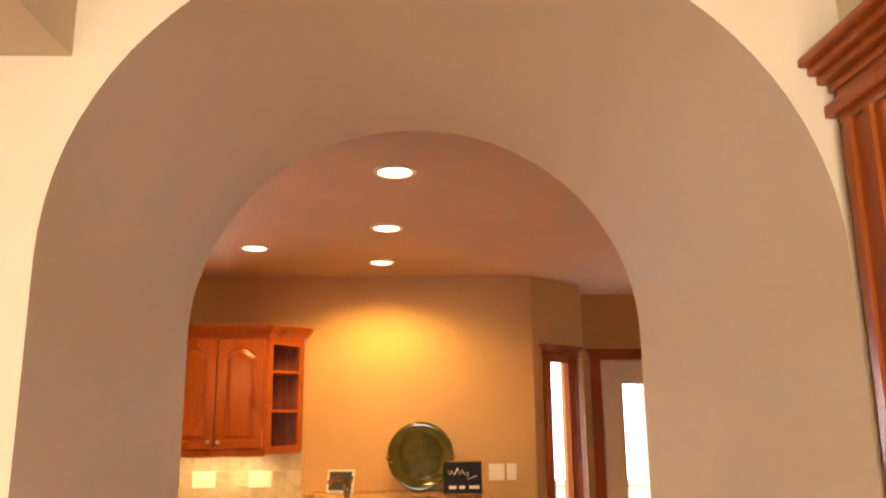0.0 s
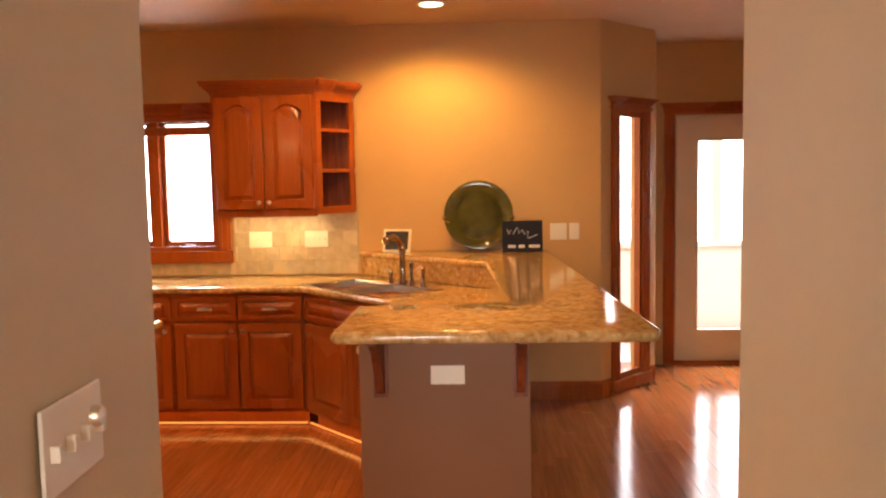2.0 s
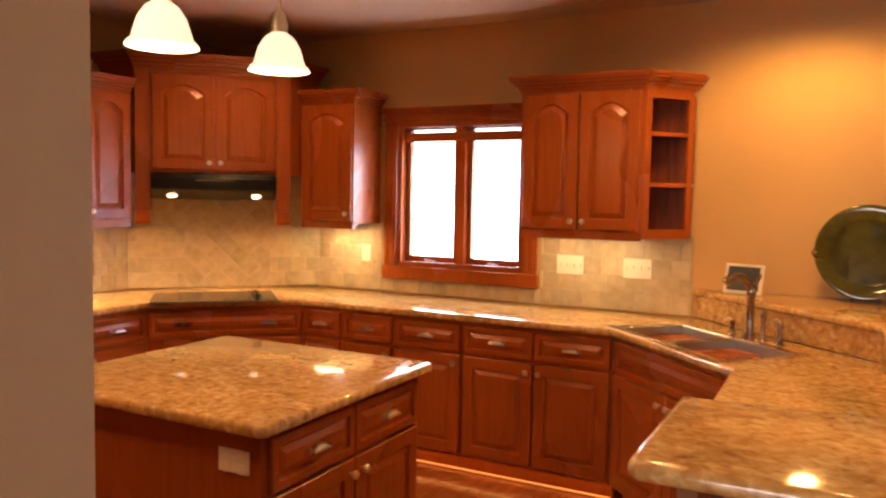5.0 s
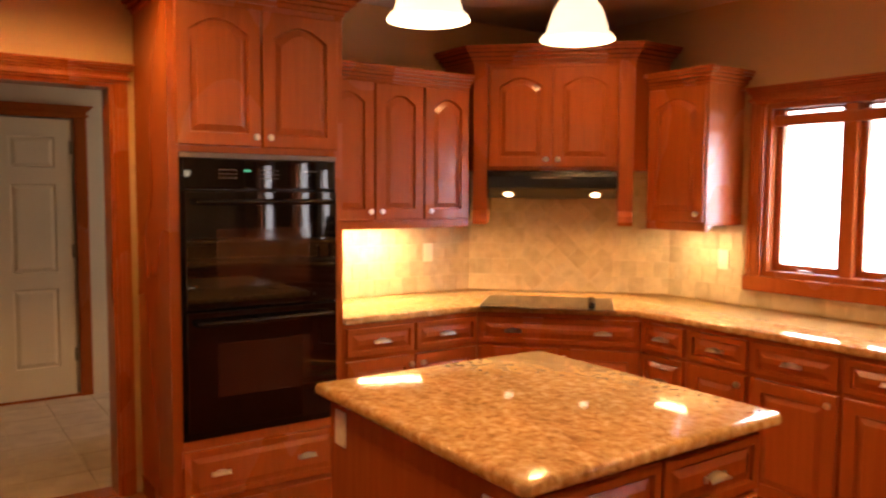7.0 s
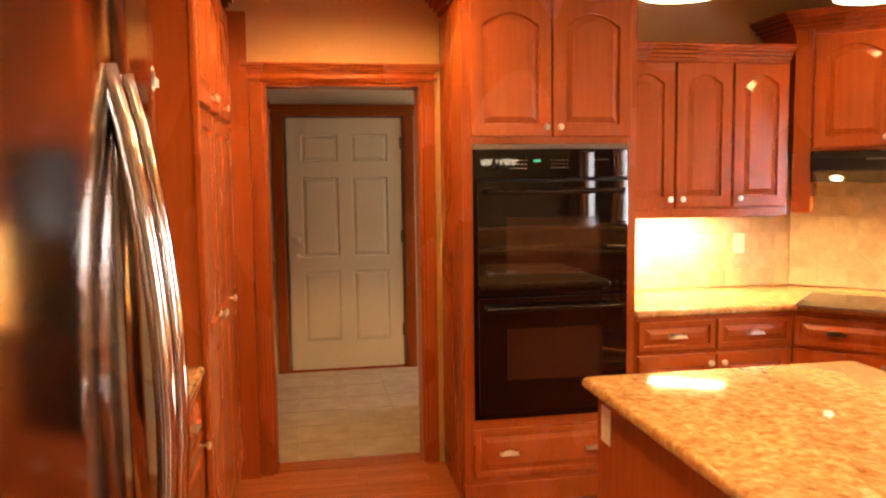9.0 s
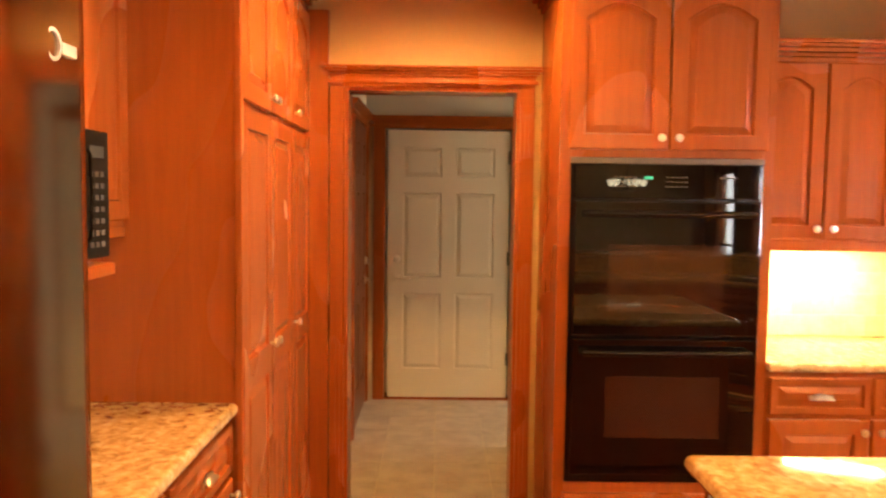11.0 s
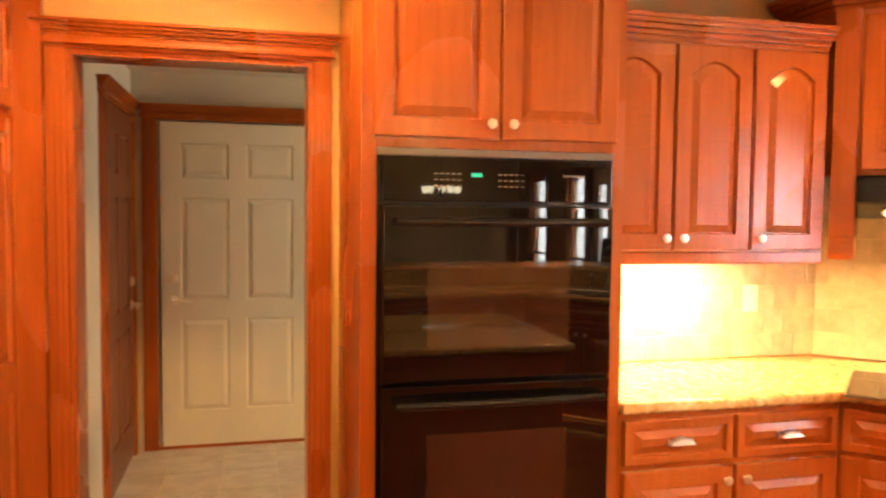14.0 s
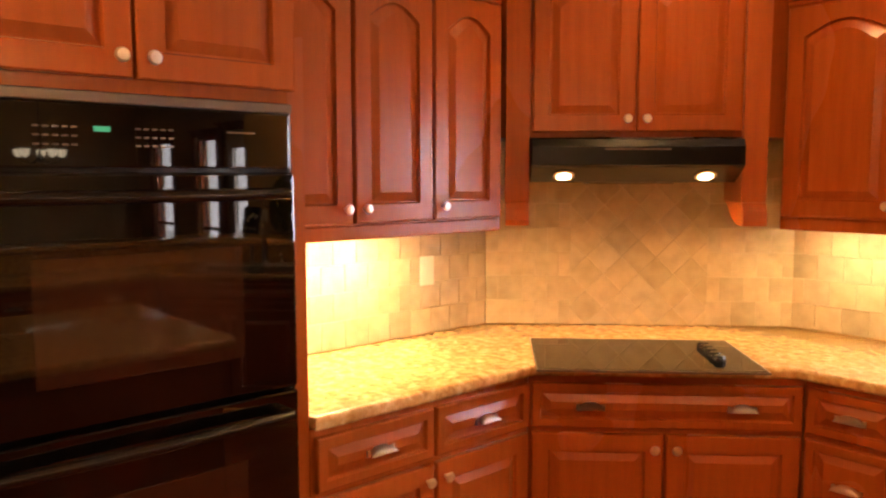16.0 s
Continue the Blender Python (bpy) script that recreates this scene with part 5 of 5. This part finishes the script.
for r in range(7):
    for k in range(3):
        part("key", bx(MW - 0.105 + 0.028 * k, -0.002, 0.04 + 0.027 * r, MW - 0.087 + 0.028 * k, 0.001, 0.052 + 0.027 * r), KEY_PRINT, kp)
for x in (0.05, MW - 0.05):
    part("foot", bx(x - 0.015, 0.04, 0, x + 0.015, 0.07, 0.014), MICRO, mw)

# pantry
pn_ = thing("pantry_cabinet", "tall cherry pantry with three columns of panelled doors", "cabinet", pose(-2.92, 1.865, 0, 0, 0, 180))
PW = 1.255
part("body", bx(0, 0, 0.10, PW, 0.66, 2.40), CHERRY, pn_)
part("toe_board", bx(0, 0.05, 0, PW, 0.66, 0.10), CHERRY, pn_)
part("filler_strip", bx(PW - 0.02, -0.105, 0.0, PW + 0.022, -0.001, 2.40), CHERRY, pn_)
part("corner_stile", bx(-0.012, -0.024, 0.10, 0.022, 0.0, 2.40, bevel=0.006), CHERRY, pn_)
dw = (PW - 0.05) / 3
for i in range(3):
    x = 0.03 + i * dw
    kn = ("R", "L", "L")[i]
    door_on(pn_, x, 0.12, dw - 0.008, 1.70, kn, low=0.90, panels=[(0.055, 0.06, dw - 0.063, 0.80, 0.0), (0.055, 0.90, dw - 0.063, 1.64, 0.0)])
    door_on(pn_, x, 1.845, dw - 0.008, 0.53, kn, 0.05)
crown(pn_, PW, 0.66, 2.395, False, False, proj=0.085, h=0.12)

# ---- small pieces of floors and walls ----
rng = random.Random(4)
PLANKS = [mesh_of("plank", bx(-0.0408, -L / 2, -0.014, 0.0408, L / 2, 0.0, bevel=0.0012), FLOOR_WOOD) for L in (0.7, 0.95, 1.2)]
rest = bmesh.new()
count = 0
for i in range(int((EAST - XW) / 0.083)):
    x = XW - 0.02 + 0.083 * (i + 0.5)
    y = 1.19 - rng.random() * 0.9
    while y < 7.0:
        k = rng.randrange(3)
        L = (0.7, 0.95, 1.2)[k]
        y0, y1 = max(y, 1.2), min(y + L, 6.94 if x > 1.5 else 5.93 + max(0, (x - 0.95) * 1.8))
        inside = y1 - y0 == L or abs(y1 - y0 - L) < 1e-6
        hidden = x < -3.65 and y0 > 3.0 or y0 > 5.4 and x < -0.3 or y1 < 1.85 and (x < -0.6 or x > 0.7)
        if y1 - y0 > 0.03 and not hidden:
            near = x < 0.3 and count < 290 and inside
            if near:
                part("plank", PLANKS[k], None, floor, m=pose(x, (y0 + y1) / 2, 0))
                count += 1
            else:
                box(rest, x - 0.0408, y0 + 0.001, -0.014, x + 0.0408, y1 - 0.001, 0.0)
        y += L + 0.001
rest_ob = part("plank_field", rest, FLOOR_WOOD, floor)
tagged(rest_ob, "rest of the oak strips", kind="stuff")

HT = mesh_of("tile", bx(-0.152, -0.152, -0.01, 0.152, 0.152, 0.0, bevel=0.002), HALLTILE)
for i in range(7):
    for j in range(5):
        part("tile", HT, None, hall_floor, m=pose(-4.51 - 0.31 * i, 2.01 + 0.31 * j, 0))


def clip(poly, axis, lim, sign):
    out = []
    for i, p in enumerate(poly):
        q = poly[(i + 1) % len(poly)]
        a, b_ = sign * (lim - p[axis]), sign * (lim - q[axis])
        if a >= 0:
            out.append(p)
        if a * b_ < 0:
            t = a / (a - b_)
            out.append((p[0] + t * (q[0] - p[0]), p[1] + t * (q[1] - p[1])))
    return out


def tile_piece(owner, poly, thick=0.0035, mat=None):
    """A tile of that outline in the local x, z plane, standing proud to -y."""
    g = 0.0014
    cx = sum(p[0] for p in poly) / len(poly)
    cz = sum(p[1] for p in poly) / len(poly)
    b = bmesh.new()
    r = max(math.hypot(p[0] - cx, p[1] - cz) for p in poly)
    if r < 0.02:
        return
    rings = []
    for s, y in ((1 - g / r, 0.0), (1 - g / r, -thick + 0.0012), (1 - (g + 0.002) / r, -thick)):
        rings.append([b.verts.new(((p[0] - cx) * s, y, (p[1] - cz) * s)) for p in poly])
    for p, q in zip(rings, rings[1:]):
        for i in range(len(poly)):
            b.faces.new((p[i], p[(i + 1) % len(poly)], q[(i + 1) % len(poly)], q[i]))
    b.faces.new(rings[-1])
    bmesh.ops.recalc_face_normals(b, faces=b.faces)
    part("tile", b, mat or TILE, owner, m=pose(cx, 0, cz))


def splash(name, m, length, z0, z1, holes=(), size=0.1016, diamond=None, mat=None):
    o = tagged(new(name), "tumbled travertine tile splash in running bond", "tile splash", kind="structure")
    o.matrix_basis = m
    me = bmesh.new()
    cuts = sorted({0.0, length, *[h[0] for h in holes], *[h[1] for h in holes]})
    for a, c in zip(cuts, cuts[1:]):
        top = z1
        for h in holes:
            if h[0] < (a + c) / 2 < h[1]:
                top = h[2]
        box(me, a, 0, z0, c, 0.006, top)
    part("grout", me, GROUT, o)
    row = 0
    z = z0
    while z < z1 - 0.01:
        x = -size * (0.5 if row % 2 else 0.0)
        while x < length:
            poly = [(x, z), (x + size, z), (x + size, z + size), (x, z + size)]
            for ax, lim, sg_ in ((0, 0.0, -1), (0, length, 1), (1, z1, 1)):
                poly = clip(poly, ax, lim, sg_) if len(poly) > 2 else poly
            for h in holes:
                cx = x + size / 2
                if h[0] - size / 2 < cx < h[1] + size / 2 and len(poly) > 2:
                    if h[0] < cx < h[1]:
                        poly = clip(poly, 1, h[2], 1)
                    elif z + size > h[2]:
                        poly = clip(poly, 0, h[0], 1) if cx < h[0] else clip(poly, 0, h[1], -1)
            if diamond and diamond[0] - 0.01 <= x + size / 2 <= diamond[1] + 0.01 and len(poly) > 2:
                poly = clip(poly, 0, diamond[0], 1) if x < diamond[0] else clip(poly, 0, diamond[1], -1) if x + size > diamond[1] else []
            if len(poly) > 2:
                tile_piece(o, poly, mat=mat)
            x += size
        z += size
        row += 1
    if diamond:
        s = size * 0.7071
        for i in range(-6, 7):
            for j in range(-6, 10):
                cx, cz = (diamond[0] + diamond[1]) / 2 + i * s, z0 + j * s
                if (i + j) % 2:
                    continue
                poly = [(cx, cz - s), (cx + s, cz), (cx, cz + s), (cx - s, cz)]
                for ax, lim, sg_ in ((0, diamond[0], -1), (0, diamond[1], 1), (1, z0, -1), (1, z1, 1)):
                    poly = clip(poly, ax, lim, sg_) if len(poly) > 2 else poly
                if len(poly) > 2:
                    tile_piece(o, poly)
    return o


TOPZ = 0.914
# Lighter splash tile: the daylight falling on the side splash is in its colour.
DAYLIT_TILE = plaster("daylit_splash_tile", (0.70, 0.64, 0.54, 1), 0.3)
splash("splash_north", pose(-3.30, YN - 0.006, 0), 2.55, TOPZ, UZ0 - 0.0, holes=[(0.52, 1.66, 1.003)])
splash("splash_west", pose(XW + 0.006, 3.81, 0, 0, 0, 90), 1.22, TOPZ, UZ0)
d0 = Vector((XW + 0.01, 5.03))
d1 = Vector((-3.30, YN))
structure("wall_corner", prism([tuple(d0), tuple(d1), (XW, YN)], 0.915, 1.70), WALL, "diagonal wall piece behind the cooktop", "wall")
dl = (d1 - d0).length
splash("splash_corner", pose(d0.x + 0.005, d0.y - 0.005, 0, 0, 0, math.degrees(math.atan2(d1.y - d0.y, d1.x - d0.x))), dl, TOPZ, 1.68, diamond=(0.35, dl - 0.35))
splash("splash_side", pose(-1.78, 1.206, 0, 0, 0, 180), 1.13, TOPZ, 1.44, mat=DAYLIT_TILE)
